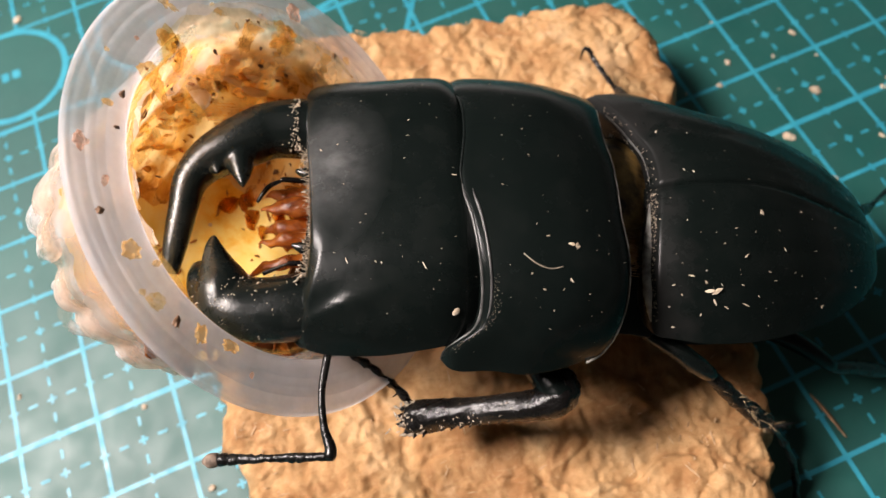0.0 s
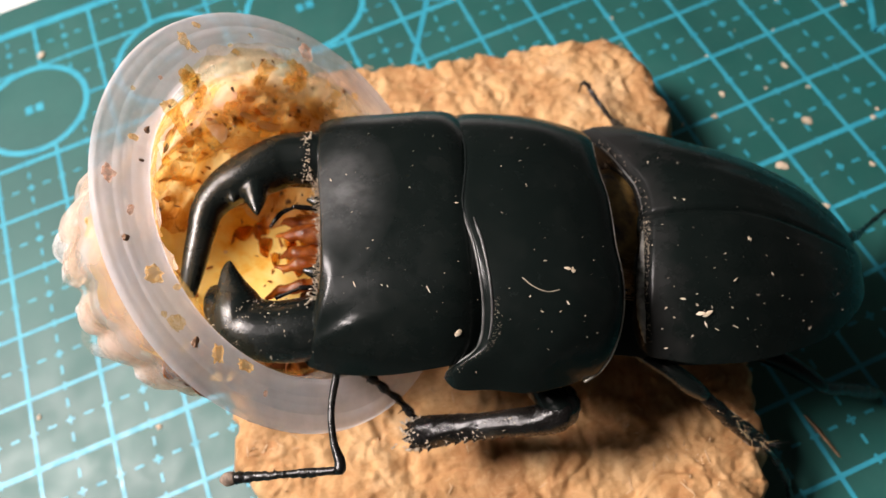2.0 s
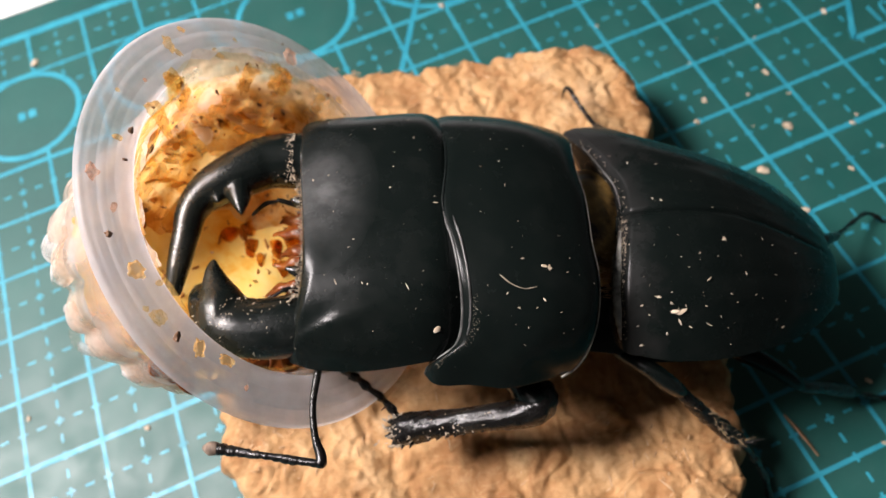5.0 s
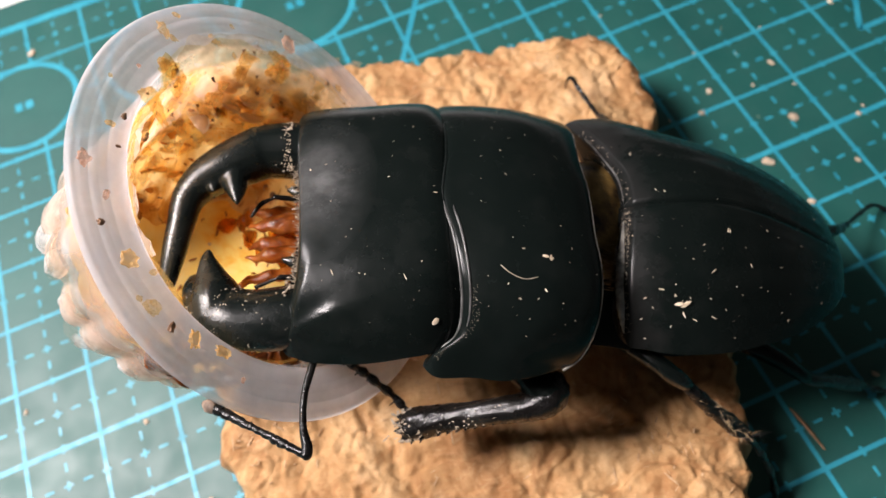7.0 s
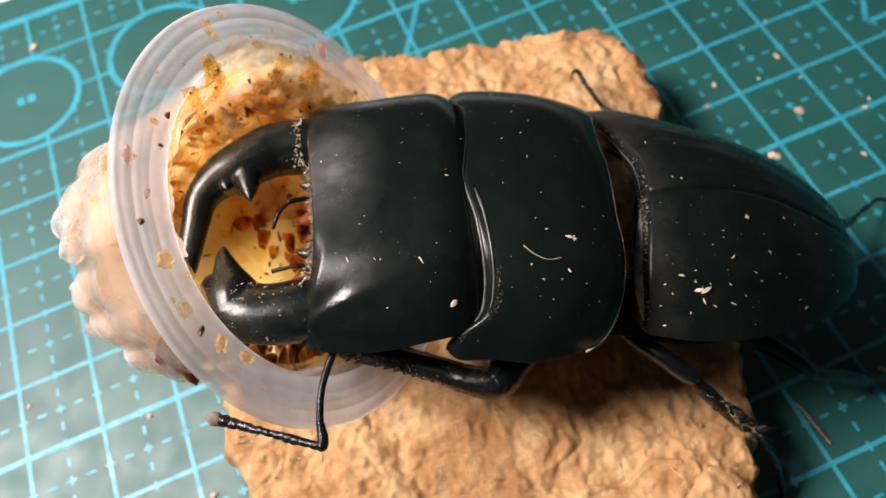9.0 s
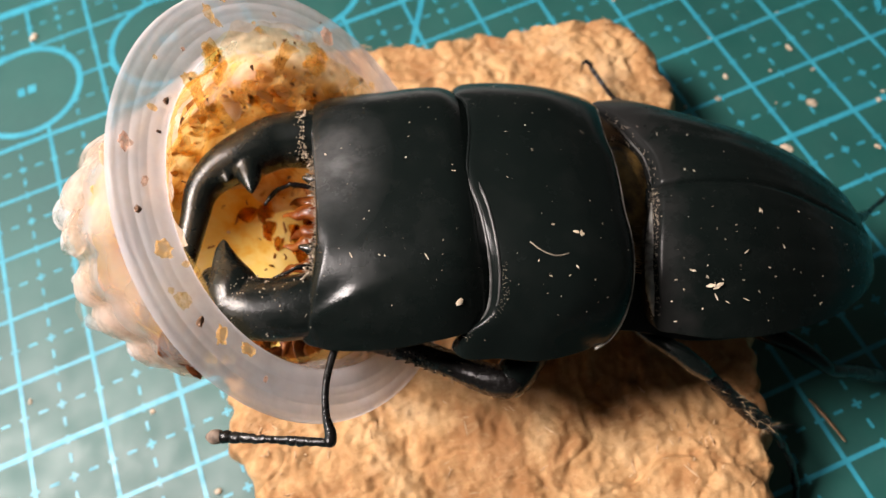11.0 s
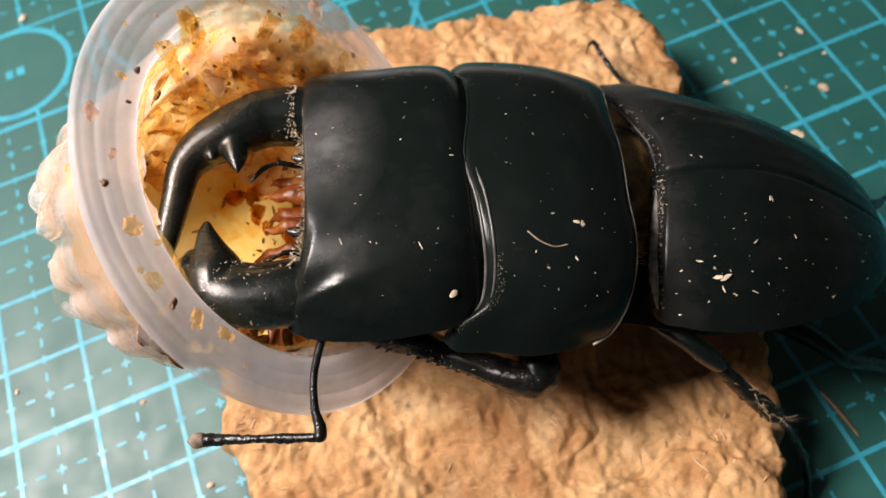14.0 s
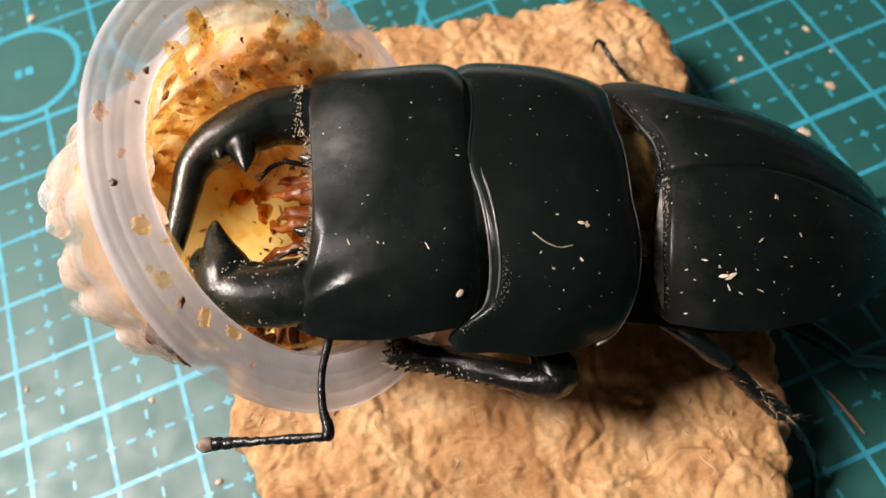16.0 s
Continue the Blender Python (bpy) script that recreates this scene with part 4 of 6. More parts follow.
ELYTRA = Shell([(0, -0.862, 1.524, 1.360, 1.200, 0.850), (0.02, -0.942, 1.584, 1.520, 1.240, 0.800), (0.05, -0.98, 1.61, 1.595, 1.245, 0.780), (0.10, -1.0, 1.63, 1.655, 1.248, 0.760), (0.17, -1.012, 1.644, 1.695, 1.250, 0.750), (0.45, -1.068, 1.623, 1.740, 1.240, 0.680), (0.9, -1.052, 1.432, 1.680, 1.180, 0.600), (1.35, -0.940, 1.293, 1.480, 1.050, 0.500), (1.8, -0.761, 1.128, 1.180, 0.860, 0.420), (2.17, -0.505, 0.879, 0.880, 0.680, 0.360), (2.41, -0.239, 0.650, 0.640, 0.540, 0.360), (2.52, 0.061, 0.293, 0.500, 0.460, 0.400)], 2.8,
               [(-1.15, 0.52), (-0.95, 0.46), (-0.81, 0.42), (-0.52, 0.415), (-0.185, 0.455), (0.125, 0.505), (0.383, 0.53), (0.653, 0.505), (0.868, 0.414), (1.088, 0.32), (1.30, 0.222), (1.60, 0.10)],
               [(-1.2, 2.97), (0.22, 2.97), (1.6, 2.97)])


def head_dent(x, y):
    """A bevelled front rim by the near corner, a keel that runs back from that corner, and a bulge over the eye."""
    front = HEAD.ends(y)[0]
    z = -0.09 * max(0, 1 - (x - front) / 0.15) ** 1.3 * min(max((-0.35 - y) / 0.3, 0), 1)
    line = -1.03 + 0.28 * max(x + 2.45, 0)
    z += 0.036 * math.exp(-((y - line) / 0.06) ** 2) * math.exp(-max(x + 2.20, 0) / 0.30) * min(max((x - front) / 0.12, 0), 1)
    z += 0.020 * math.exp(-((x + 2.05) / 0.14) ** 2 - ((y + 0.95) / 0.11) ** 2)
    z += 0.03 * math.exp(-((y + 1.12) / 0.10) ** 2 - ((x + 2.06) / 0.20) ** 2)
    return z


def flecks(parent, body, pivot, spots, seed):
    """Pale wood dust lying on a shell: x, y, size, length."""
    rng = random.Random(seed)
    for x, y, size, long in spots:
        p = Vector((x, y, body.top(x, y) + 0.004))
        bm = bmesh.new()
        if long < 1:
            chip(bm, (0, 0, 0), size * 0.42, rng, 0.4, 1.5, 2)
        for _ in range(0 if long < 1 else 1 if size < 0.025 else 3):
            chip(bm, (rng.gauss(0, size * 0.3), rng.gauss(0, size * 0.3), 0), size * (0.40 if size < 0.025 else rng.uniform(0.18, 0.34)), rng, 0.4, long * rng.uniform(1.2, 2.4))
        e = 0.03
        up = Vector((body.top(x - e, y) - body.top(x + e, y), body.top(x, y - e) - body.top(x, y + e), 2 * e)).normalized()
        bmesh.ops.rotate(bm, verts=bm.verts, cent=(0, 0, 0), matrix=up.to_track_quat("Z", "Y").to_matrix())
        ob = part("dust_fleck", bm, CHIP, parent, smooth=False)
        ob.location = (p - Vector(pivot)) * S


def fine_dust(parent, body, pivot, count, seed):
    """Specks too small to tell apart, strewn over a shell, denser towards its near flank."""
    rng = random.Random(seed)
    bm = bmesh.new()
    while len(bm.verts) < count * 12:
        u = rng.uniform(0.05, 0.95)
        near, far, *_ = body.at(u)
        y = near + (far - near) * min(max(rng.choice((rng.uniform(0.05, 0.95), rng.gauss(0.25, 0.12))), 0.04), 0.96)
        x = body.place(u, y)
        chip(bm, (x, y, body.top(x, y) + 0.001), rng.uniform(0.0018, 0.0060), rng, 0.4, rng.choice((1, 1, 1.5, 3)))
    ob = part("fine_dust", bm, DUST, parent, "fine pale dust strewn over the shell", smooth=False, at=pivot)
    ob.location = (0, 0, 0)
    return tagged(ob, kind="stuff")


def bristles(name, parent, seed, count, where, way, length, mat, label, at=None, r=0.006):
    rng = random.Random(seed)
    bm = bmesh.new()
    for _ in range(count):
        p = Vector(where(rng))
        d = Vector(way(rng)).normalized()
        q = p + d * length * rng.uniform(0.5, 1.2)
        side = d.cross(Vector((0.3, 0.2, 1))).normalized() * r
        up = side.cross(d).normalized() * r
        a = [bm.verts.new(v) for v in (p + side, p - side * 0.5 + up, p - side * 0.5 - up)]
        b = bm.verts.new(q)
        bm.faces.new(a)
        for i in range(3):
            bm.faces.new((a[i], a[(i + 1) % 3], b))
    ob = part(name, bm, mat, parent, label, smooth=False, at=at)
    if at:
        ob.location = (0, 0, 0)
    return tagged(ob, kind="stuff")


def sub(name, bm, mat, parent, pivot, label=""):
    """A piece given in beetle space under a part whose own origin is pivot."""
    ob = part(name, bm, mat, parent, label, at=pivot)
    ob.location = (0, 0, 0)
    return ob


def grown(ob):
    """Melts the overlapping pieces of a part into one smooth skin."""
    r = ob.modifiers.new("skin", "REMESH")
    r.mode, r.voxel_size, r.use_smooth_shade = "VOXEL", 0.018 * S, True
    k = ob.modifiers.new("soften", "SMOOTH")
    k.factor, k.iterations = 0.5, 9
    return ob


def beetle():
    b = tagged(bare("stag_beetle", BEETLE_REST), "large glossy black stag beetle feeding at the jelly cup", "beetle")
    got = {"beetle": b}
    # wing cases and what lies under and before them
    for side, seed in ((1, 1), (-1, 2)):
        bm = loft(bmesh.new(), ELYTRA.half(side, 0.28))
        bmesh.ops.split_edges(bm, edges=[q for q in bm.edges if len(q.link_faces) == 2 and q.calc_face_angle() > 0.75])
        e = part("wing_case", bm, SHELL_WING, b)
        got["wing_case", side] = e
    part("abdomen", loft(bmesh.new(), Body([(0.0, 0.1, 0.9, 1.05, 0.8, 0.3), (0.35, 0.15, 1.0, 1.2, 0.8, 0.3), (0.9, 0.22, 1.2, 1.3, 0.8, 0.15), (1.6, 0.22, 1.1, 1.1, 0.7, 0.15), (2.3, 0.22, 0.75, 0.8, 0.5, 0.2), (2.8, 0.22, 0.3, 0.5, 0.42, 0.3)], 2.3, 30).rings(40)), SHELL_DULL, b)
    part("thorax", loft(bmesh.new(), Body([(-0.75, 0.15, 0.8, 1.2, 0.8, 0.3), (-0.1, 0.16, 0.92, 1.52, 0.9, 0.25), (0.2, 0.42, 0.74, 1.68, 0.9, 0.25), (0.5, 0.45, 0.74, 1.56, 0.9, 0.25), (0.75, 0.4, 0.7, 1.3, 0.8, 0.3)], 2.4, 30).rings(40)), NECK, b, "brownish hairy membrane between the shells")
    bm = bmesh.new()
    tube(bm, [(0.36, 0.26, 1.40, 0.03), (0.46, 0.26, 1.44, 0.13), (0.54, 0.26, 1.52, 0.10), (0.62, 0.26, 1.60, 0.02)], 16, 14, 0.22)
    part("scutellum", bm, SHELL_DULL, b)
    bristles("shoulder_hair", b, 21, 200, lambda g: (g.uniform(0.38, 0.46), g.uniform(-0.45, 1.1), 1.46 - 0.18 * g.random()), lambda g: (-1, g.uniform(-0.5, 0.5), g.uniform(0, 0.5)), 0.10, HAIR, "golden hair fringe along the wing cases")
    for side in (1, -1):
        rng = random.Random(50 + side)
        bm = bmesh.new()
        # near side: extra pale flecks paint the margin's speckled shine, besides dust
        for _ in range(80 if side > 0 else 420):
            y = 0.24 + side * rng.uniform(0.0, 1.12)
            x = ELYTRA.ends(y)[0] + (rng.uniform(0.01, 0.10) if side > 0 else rng.uniform(0.015, 0.10))
            chip(bm, (x, y, ELYTRA.top(x, y) + 0.003), rng.uniform(0.002, 0.0065), rng, 0.4, rng.uniform(1, 3.5))
        strip = []
        for y in np.linspace(0.16, -0.88, 24) if side < 0 else np.linspace(0.34, 1.25, 24):
            x = ELYTRA.ends(y)[0] + 0.045
            k = abs(y - 0.25) / 1.12
            strip.append((x, y, ELYTRA.top(x, y) - (0.014 if side < 0 else 0), (0.050 if side < 0 else 0.010) * min(1, 0.05 + k * 2.2, 0.2 + (1 - k) * 4)))
        part("front_margin", tube(bmesh.new(), strip, 60, 10), EDGE_HIGHLIGHT if side < 0 else EDGE, got["wing_case", side], "shining front margin of the wing case")
        for _ in range(150):
            y = 0.24 + side * rng.uniform(0.0, 0.85 if side > 0 else 0.45)
            x = ELYTRA.ends(y)[0]
            chip(bm, (x - 0.004, y, ELYTRA.top(x + 0.01, y) - rng.uniform(0.0, 0.07)), rng.uniform(0.005, 0.011), rng, 0.5, rng.uniform(1, 2.5))
        tagged(part("margin_dust_glints", bm, DUST, got["wing_case", side], "pale dust and painted glints along the front margin", smooth=False), kind="stuff")
    flecks(got["wing_case", -1], ELYTRA, (0, 0, 0), [(1.49, -0.02, 0.032, 1.5), (0.96, -0.69, 0.085, 1.2), (0.93, -0.63, 0.03, 1.2), (1.00, -0.77, 0.022, 2.6), (0.80, -0.56, 0.03, 1.6), (1.29, -0.42, 0.02, 2.4), (1.09, -0.82, 0.014, 3.0),
            (1.26, -0.80, 0.012, 4.0), (2.05, -0.72, 0.028, 1.8), (1.67, -0.32, 0.016, 2.5), (2.00, -0.28, 0.012, 4.0), (1.64, -0.16, 0.012, 1.5), (0.61, -0.78, 0.02, 1.5), (0.66, -0.63, 0.02, 1.5)], 3)
    flecks(got["wing_case", -1], ELYTRA, (0, 0, 0), [(0.72, -0.71, 0.02, 1.2), (1.24, -0.65, 0.014, 2.0), (1.97, -0.67, 0.014, 1.5), (2.30, 0.02, 0.014, 1.8), (1.11, -0.32, 0.014, 2.0), (0.82, -0.09, 0.010, 1.5), (0.60, -0.04, 0.016, 1.5),
            (0.87, -0.86, 0.016, 2.0), (1.23, -0.18, 0.014, 2.0), (1.91, 0.06, 0.010, 2.0), (0.64, -0.93, 0.02, 1.5), (0.93, -0.53, 0.014, 1.5), (1.55, -0.6, 0.010, 2.0), (1.4, -0.2, 0.010, 1.5), (1.75, -0.5, 0.010, 2.5)], 4)
    flecks(got["wing_case", 1], ELYTRA, (0, 0, 0), [(1.26, 0.61, 0.010, 1.5), (0.96, 0.83, 0.010, 1.5), (1.96, 0.67, 0.010, 2.0), (0.68, 0.87, 0.016, 1.5), (1.43, 0.30, 0.010, 1.5), (0.94, 0.38, 0.018, 1.8), (0.86, 0.42, 0.014, 1.8)], 5)
    fine_dust(got["wing_case", -1], ELYTRA, (0, 0, 0), 48, 91)
    # pronotum
    p = part("pronotum", loft(bmesh.new(), PRONOTUM.rings(96)), SHELL, b, at=PRONOTUM_PIVOT)
    got["pronotum"] = p
    for off, lo, hi, r, mat in ((0.008, -1.25, 0.06, 0.014, EDGE), (0.008, 0.07, 1.30, 0.012, SHELL_DULL), (0.083, -1.02, 0.0, 0.013, EDGE)):
        pts = []
        for y in np.linspace(lo, hi, 24):
            x = PRONOTUM.ends(y)[0] + off
            pts.append((x, y, PRONOTUM.top(x, y) + 0.003, r * min(1, 0.3 + (hi - y) * 6, 0.3 + (y - lo) * 6)))
        sub("front_ridge", tube(bmesh.new(), pts, 80, 8), mat, p, PRONOTUM_PIVOT, "thin shining ridge along the front margin")
    pts = []
    for y in np.linspace(-1.27, 1.05, 40):
        x = PRONOTUM.ends(y)[1] - 0.006
        pts.append((x, y, PRONOTUM.top(x, y) + 0.002, (0.008 if y > -1.0 else 0.012) * (1 if y < 0.3 else 0.75)))
    sub("hind_margin", tube(bmesh.new(), pts, 90, 8), EDGE_PALE, p, PRONOTUM_PIVOT, "thin pale margin along the back edge")
    # pale chips that paint the dotted highlights of pits behind the ridge
    rng = random.Random(81)
    bm = bmesh.new()
    for _ in range(110):
        y = rng.uniform(-1.24, -0.72)
        x = PRONOTUM.ends(y)[0] + rng.uniform(0.10, 0.17) * (1.0 if y < -0.9 else 0.85)
        chip(bm, (x, y, PRONOTUM.top(x, y) + 0.001), rng.uniform(0.002, 0.0045), rng, 0.6, 1.2)
    tagged(sub("pit_glints", bm, DUST, p, PRONOTUM_PIVOT, "fine painted glints of the pits behind the front ridge"), kind="stuff")
    flecks(p, PRONOTUM, PRONOTUM_PIVOT, [(-0.23, -0.52, 0.055, 1.1), (-0.27, -0.79, 0.022, 1.3), (-0.57, -0.74, 0.016, 1.5), (-0.13, -0.87, 0.014, 1.3), (-0.43, -0.45, 0.02, 1.8), (-0.66, 0.85, 0.012, 1.2),
            (-0.85, 1.22, 0.018, 1.2), (-0.48, -0.85, 0.02, 1.2), (-0.33, -0.86, 0.016, 1.2), (-0.02, -0.41, 0.012, 1.5), (-0.41, -0.99, 0.012, 1.2), (-0.60, 0.56, 0.012, 1.5), (-0.1, -0.2, 0.008, 1.5), (-0.3, 0.3, 0.008, 1.2)], 6)
    pts = []
    for x, y in ((-0.64, -0.58), (-0.55, -0.655), (-0.44, -0.70), (-0.33, -0.685)):
        pts.append((x, y, PRONOTUM.top(x, y) + 0.004, 0.0055))
    sub("dust_fibre", tube(bmesh.new(), pts, 14, 6), DUST, p, PRONOTUM_PIVOT, "curved pale fibre lying on the shell")
    fine_dust(p, PRONOTUM, PRONOTUM_PIVOT, 42, 92)
    # head
    h = part("head", loft(bmesh.new(), HEAD.rings(120, head_dent)), SHELL_HEAD, b, at=HEAD_PIVOT)
    got["head"] = h
    bm = tube(bmesh.new(), [(-2.15, 0.86, 1.92, 0.260), (-2.55, 0.91, 2.00, 0.281), (-2.86, 0.89, 2.05, 0.265), (-3.02, 0.81, 2.08, 0.256), (-3.23, 0.69, 2.10, 0.235), (-3.43, 0.56, 2.10, 0.197), (-3.57, 0.37, 2.08, 0.155), (-3.62, 0.12, 2.03, 0.130), (-3.67, -0.15, 1.97, 0.113), (-3.73, -0.44, 1.88, 0.076)], 48, 20)
    for a, q, r in (((-3.12, 0.58, 2.12), (-3.03, 0.21, 2.18), 0.155), ((-3.31, 0.50, 2.14), (-3.27, 0.36, 2.20), 0.10), ((-3.40, 0.46, 2.14), (-3.38, 0.37, 2.18), 0.10), ((-3.50, 0.40, 2.12), (-3.47, 0.29, 2.15), 0.10), ((-3.56, 0.36, 2.10), (-3.53, 0.25, 2.12), 0.09)):
        spike(bm, a, q, r, 12)
    far = grown(part("mandible", bm, SHELL_GLOSS, b, "curved glossy mandible with inner teeth", at=HEAD_PIVOT))
    bm = tube(bmesh.new(), [(-2.15, -0.66, 1.80, 0.25), (-2.50, -0.79, 1.87, 0.295), (-2.85, -0.83, 1.91, 0.285), (-3.12, -0.77, 1.93, 0.27), (-3.32, -0.62, 1.91, 0.21), (-3.46, -0.45, 1.84, 0.13), (-3.52, -0.30, 1.76, 0.05)], 44, 22, 0.85)
    tube(bm, [(-3.16, -0.78, 1.90, 0.26), (-3.20, -0.60, 1.97, 0.235), (-3.25, -0.42, 2.03, 0.14), (-3.28, -0.28, 2.07, 0.075), (-3.28, -0.18, 2.09, 0.02)], 18, 16)
    near = grown(part("mandible", bm, SHELL_GLOSS, b, "curved glossy mandible with a broad inner tooth", at=HEAD_PIVOT))
    got["mandibles"] = (far, near)
    for jaw, line, lo, hi, count, seed in ((far, [(-2.55, 0.91, 2.00, 0.267), (-2.86, 0.89, 2.05, 0.249), (-3.23, 0.69, 2.10, 0.219), (-3.43, 0.56, 2.10, 0.185), (-3.57, 0.37, 2.08, 0.142), (-3.62, 0.12, 2.03, 0.116), (-3.67, -0.15, 1.97, 0.099)], 0.0, 2.6, 110, 61),
                                       (near, [(-2.50, -0.79, 1.87, 0.295), (-2.85, -0.83, 1.91, 0.285), (-3.12, -0.77, 1.93, 0.27), (-3.32, -0.62, 1.91, 0.20), (-3.46, -0.45, 1.84, 0.12), (-3.52, -0.3, 1.76, 0.06)], 0.2, 2.7, 110, 62)):
        rng = random.Random(seed)
        curve = spline(line, 60)
        bm = bmesh.new()
        for _ in range(count):
            k = min(int(abs(rng.gauss(0, 0.55)) * 60), 57) if rng.random() < 0.6 else rng.randrange(58)
            way = Vector(curve[k + 1][:3]) - Vector(curve[k][:3])
            out = way.cross(Vector((0, 0, 1))).normalized() * (1 if jaw is far else -1)
            turn = rng.uniform(lo, hi) if jaw is near else rng.uniform(0.5, 2.6)
            q = Vector(curve[k][:3]) + (out * math.cos(turn) + Vector((0, 0, 1)) * math.sin(turn)) * curve[k][3] * 1.01
            chip(bm, q, rng.uniform(0.003, 0.008), rng, 0.6, rng.uniform(1, 2.6))
        if jaw is far:
            for _ in range(110):
                x, turn = -2.555 - abs(rng.gauss(0, 0.045)), rng.uniform(0.25, 2.0) ** 1.2
                chip(bm, (x, 0.91 - 0.285 * math.cos(turn), 2.01 + 0.283 * math.sin(turn)), rng.uniform(0.003, 0.010), rng, 0.5, rng.uniform(1, 2.4))
        tagged(sub("jaw_dust", bm, DUST, jaw, HEAD_PIVOT, "pale specks of dust on the jaw"), kind="stuff")
    for y, z in ((0.43, 2.0), (-0.29, 1.96)):
        bm = tube(bmesh.new(), [(-2.40, y, z - 0.05, 0.085), (-2.52, y, z, 0.06), (-2.62, y + 0.02, z + 0.03, 0.015)], 12, 10)
        sub("clypeus_tooth", bm, SHELL_GLOSS, h, HEAD_PIVOT)
    bristles("face_hair", h, 33, 330, lambda g: (lambda y: (HEAD.ends(y)[0] + g.uniform(-0.02, 0.02), y, 1.90 + g.uniform(0, 0.24)))(g.uniform(-0.66, 0.72)), lambda g: (-1, g.uniform(-0.9, 0.9), g.uniform(-0.3, 0.5)), 0.10, DUST, "tan dust and hair along the face", HEAD_PIVOT)
    flecks(h, HEAD, HEAD_PIVOT, [(-2.06, -0.59, 0.016, 3.0), (-1.43, -0.65, 0.014, 4.0), (-1.77, -0.62, 0.014, 1.2), (-1.2, -0.97, 0.062, 0.8), (-1.99, 0.98, 0.012, 2.0), (-1.56, 0.53, 0.010, 2.0), (-1.58, 0.31, 0.012, 2.0), (-1.55, 0.70, 0.010, 2.0),
            (-1.17, 0.13, 0.018, 1.6), (-2.32, 0.45, 0.018, 1.3), (-1.82, -0.61, 0.012, 1.5), (-1.75, -0.99, 0.012, 1.2), (-2.17, 0.5, 0.012, 1.3), (-1.38, 0.88, 0.010, 1.5), (-2.1, 0.1, 0.010, 1.3), (-1.9, -0.2, 0.010, 1.2)], 7)
    rng = random.Random(17)
    bm = bmesh.new()
    for _ in range(230):
        y = rng.choice((rng.uniform(-0.62, 0.75), rng.gauss(-0.52, 0.12), rng.gauss(0.66, 0.10)))
        chip(bm, (HEAD.ends(y)[0] + rng.uniform(-0.07, 0.02), y, 1.95 + rng.uniform(-0.1, 0.20)), rng.uniform(0.006, 0.014), rng, 0.6, rng.uniform(1.8, 3.4))
    ob = tagged(sub("face_dust", bm, DUST, h, HEAD_PIVOT, "tan wood dust caked along the face"), kind="stuff")
    fine_dust(h, HEAD, HEAD_PIVOT, 42, 93)
    # mouth
    bm = tube(bmesh.new(), [(-2.42, 0.44, 1.80, 0.026), (-2.73, 0.48, 1.95, 0.025), (-2.78, 0.48, 1.95, 0.016), (-2.90, 0.45, 1.95, 0.024), (-3.03, 0.36, 1.90, 0.014)], 30, 10)
    got["palp", 1] = part("palp", bm, LIMB, h, at=(-2.45, 0.44, 1.82))
    bm = tube(bmesh.new(), [(-2.40, -0.34, 1.72, 0.028), (-2.66, -0.40, 1.80, 0.026), (-2.71, -0.42, 1.80, 0.016), (-2.90, -0.52, 1.78, 0.022)], 26, 10)
    got["palp", -1] = part("palp", bm, LIMB, h, at=(-2.42, -0.36, 1.74))
    lobes_made = []
    for y, dy, z, r, reach in ((0.32, 0.04, 1.70, 0.085, 0.02), (0.18, 0.02, 1.78, 0.095, -0.03), (0.06, 0.0, 1.66, 0.09, 0.05), (-0.08, -0.02, 1.76, 0.085, 0.0), (-0.20, -0.08, 1.68, 0.07, -0.06)):
        bm = tube(bmesh.new(), [(-2.0, y, z - 0.06, r * 0.6), (-2.30, y + dy, z, r), (-2.48, y + dy * 1.4, z + 0.02, r * 0.95), (-2.60 + reach, y + dy * 1.8, z, r * 0.6), (-2.72 + reach, y + dy * 2.2, z - 0.03, r * 0.12)], 22, 12, 0.7)
        for v in bm.verts:
            v.co += Vector((0, 1, 1)) * 0.03 * noise.noise(v.co * 9)
        lobes_made.append(part("mouth_lobe", bm, SOFT, h, "reddish brown feeding lobe", at=(-2.3, 0.1, 1.65)))
    got["mouth"] = lobes_made
    # antenna, its scape and its beaded whip
    bm = tube(bmesh.new(), [(-0.035, 0, 0, 0.02), (0.0, 0, 0, 0.050), (0.08, 0.0, 0, 0.048), (0.25, 0.045, 0, 0.034), (0.55, 0.05, 0, 0.033), (0.95, -0.04, 0, 0.040)], 40, 12)
    got["scape"] = part("antenna_scape", bm, LIMB, h)
    pts = [(-0.02, 0, 0, 0.034)]
    for k in range(7):
        x = 0.03 + k * 0.088
        pts += [(x, 0, 0, 0.033), (x + 0.05, 0.004, 0, 0.037)]
    bm = tube(bmesh.new(), pts, 90, 10)
    for k, r in enumerate((0.040, 0.046, 0.052, 0.056)):
        x = 0.60 + k * 0.10
        tube(bm, [(x, 0, 0, 0.040), (x + 0.03, 0.005, 0, r * 0.9), (x + 0.07, 0.007, 0, r * 0.96), (x + 0.10, 0, 0, 0.042)], 10, 10)
    roughened(bm, 0.012, 14.0)
    got["whip"] = part("antenna_flagellum", bm, LIMB, h)
    bm = tube(bmesh.new(), [(0.98, 0, 0, 0.042), (1.00, 0.005, 0, 0.058), (1.07, 0.012, 0, 0.062), (1.13, 0.015, 0, 0.020)], 10, 10)
    part("antenna_tip", bm, CLUB, b).parent = got["whip"]
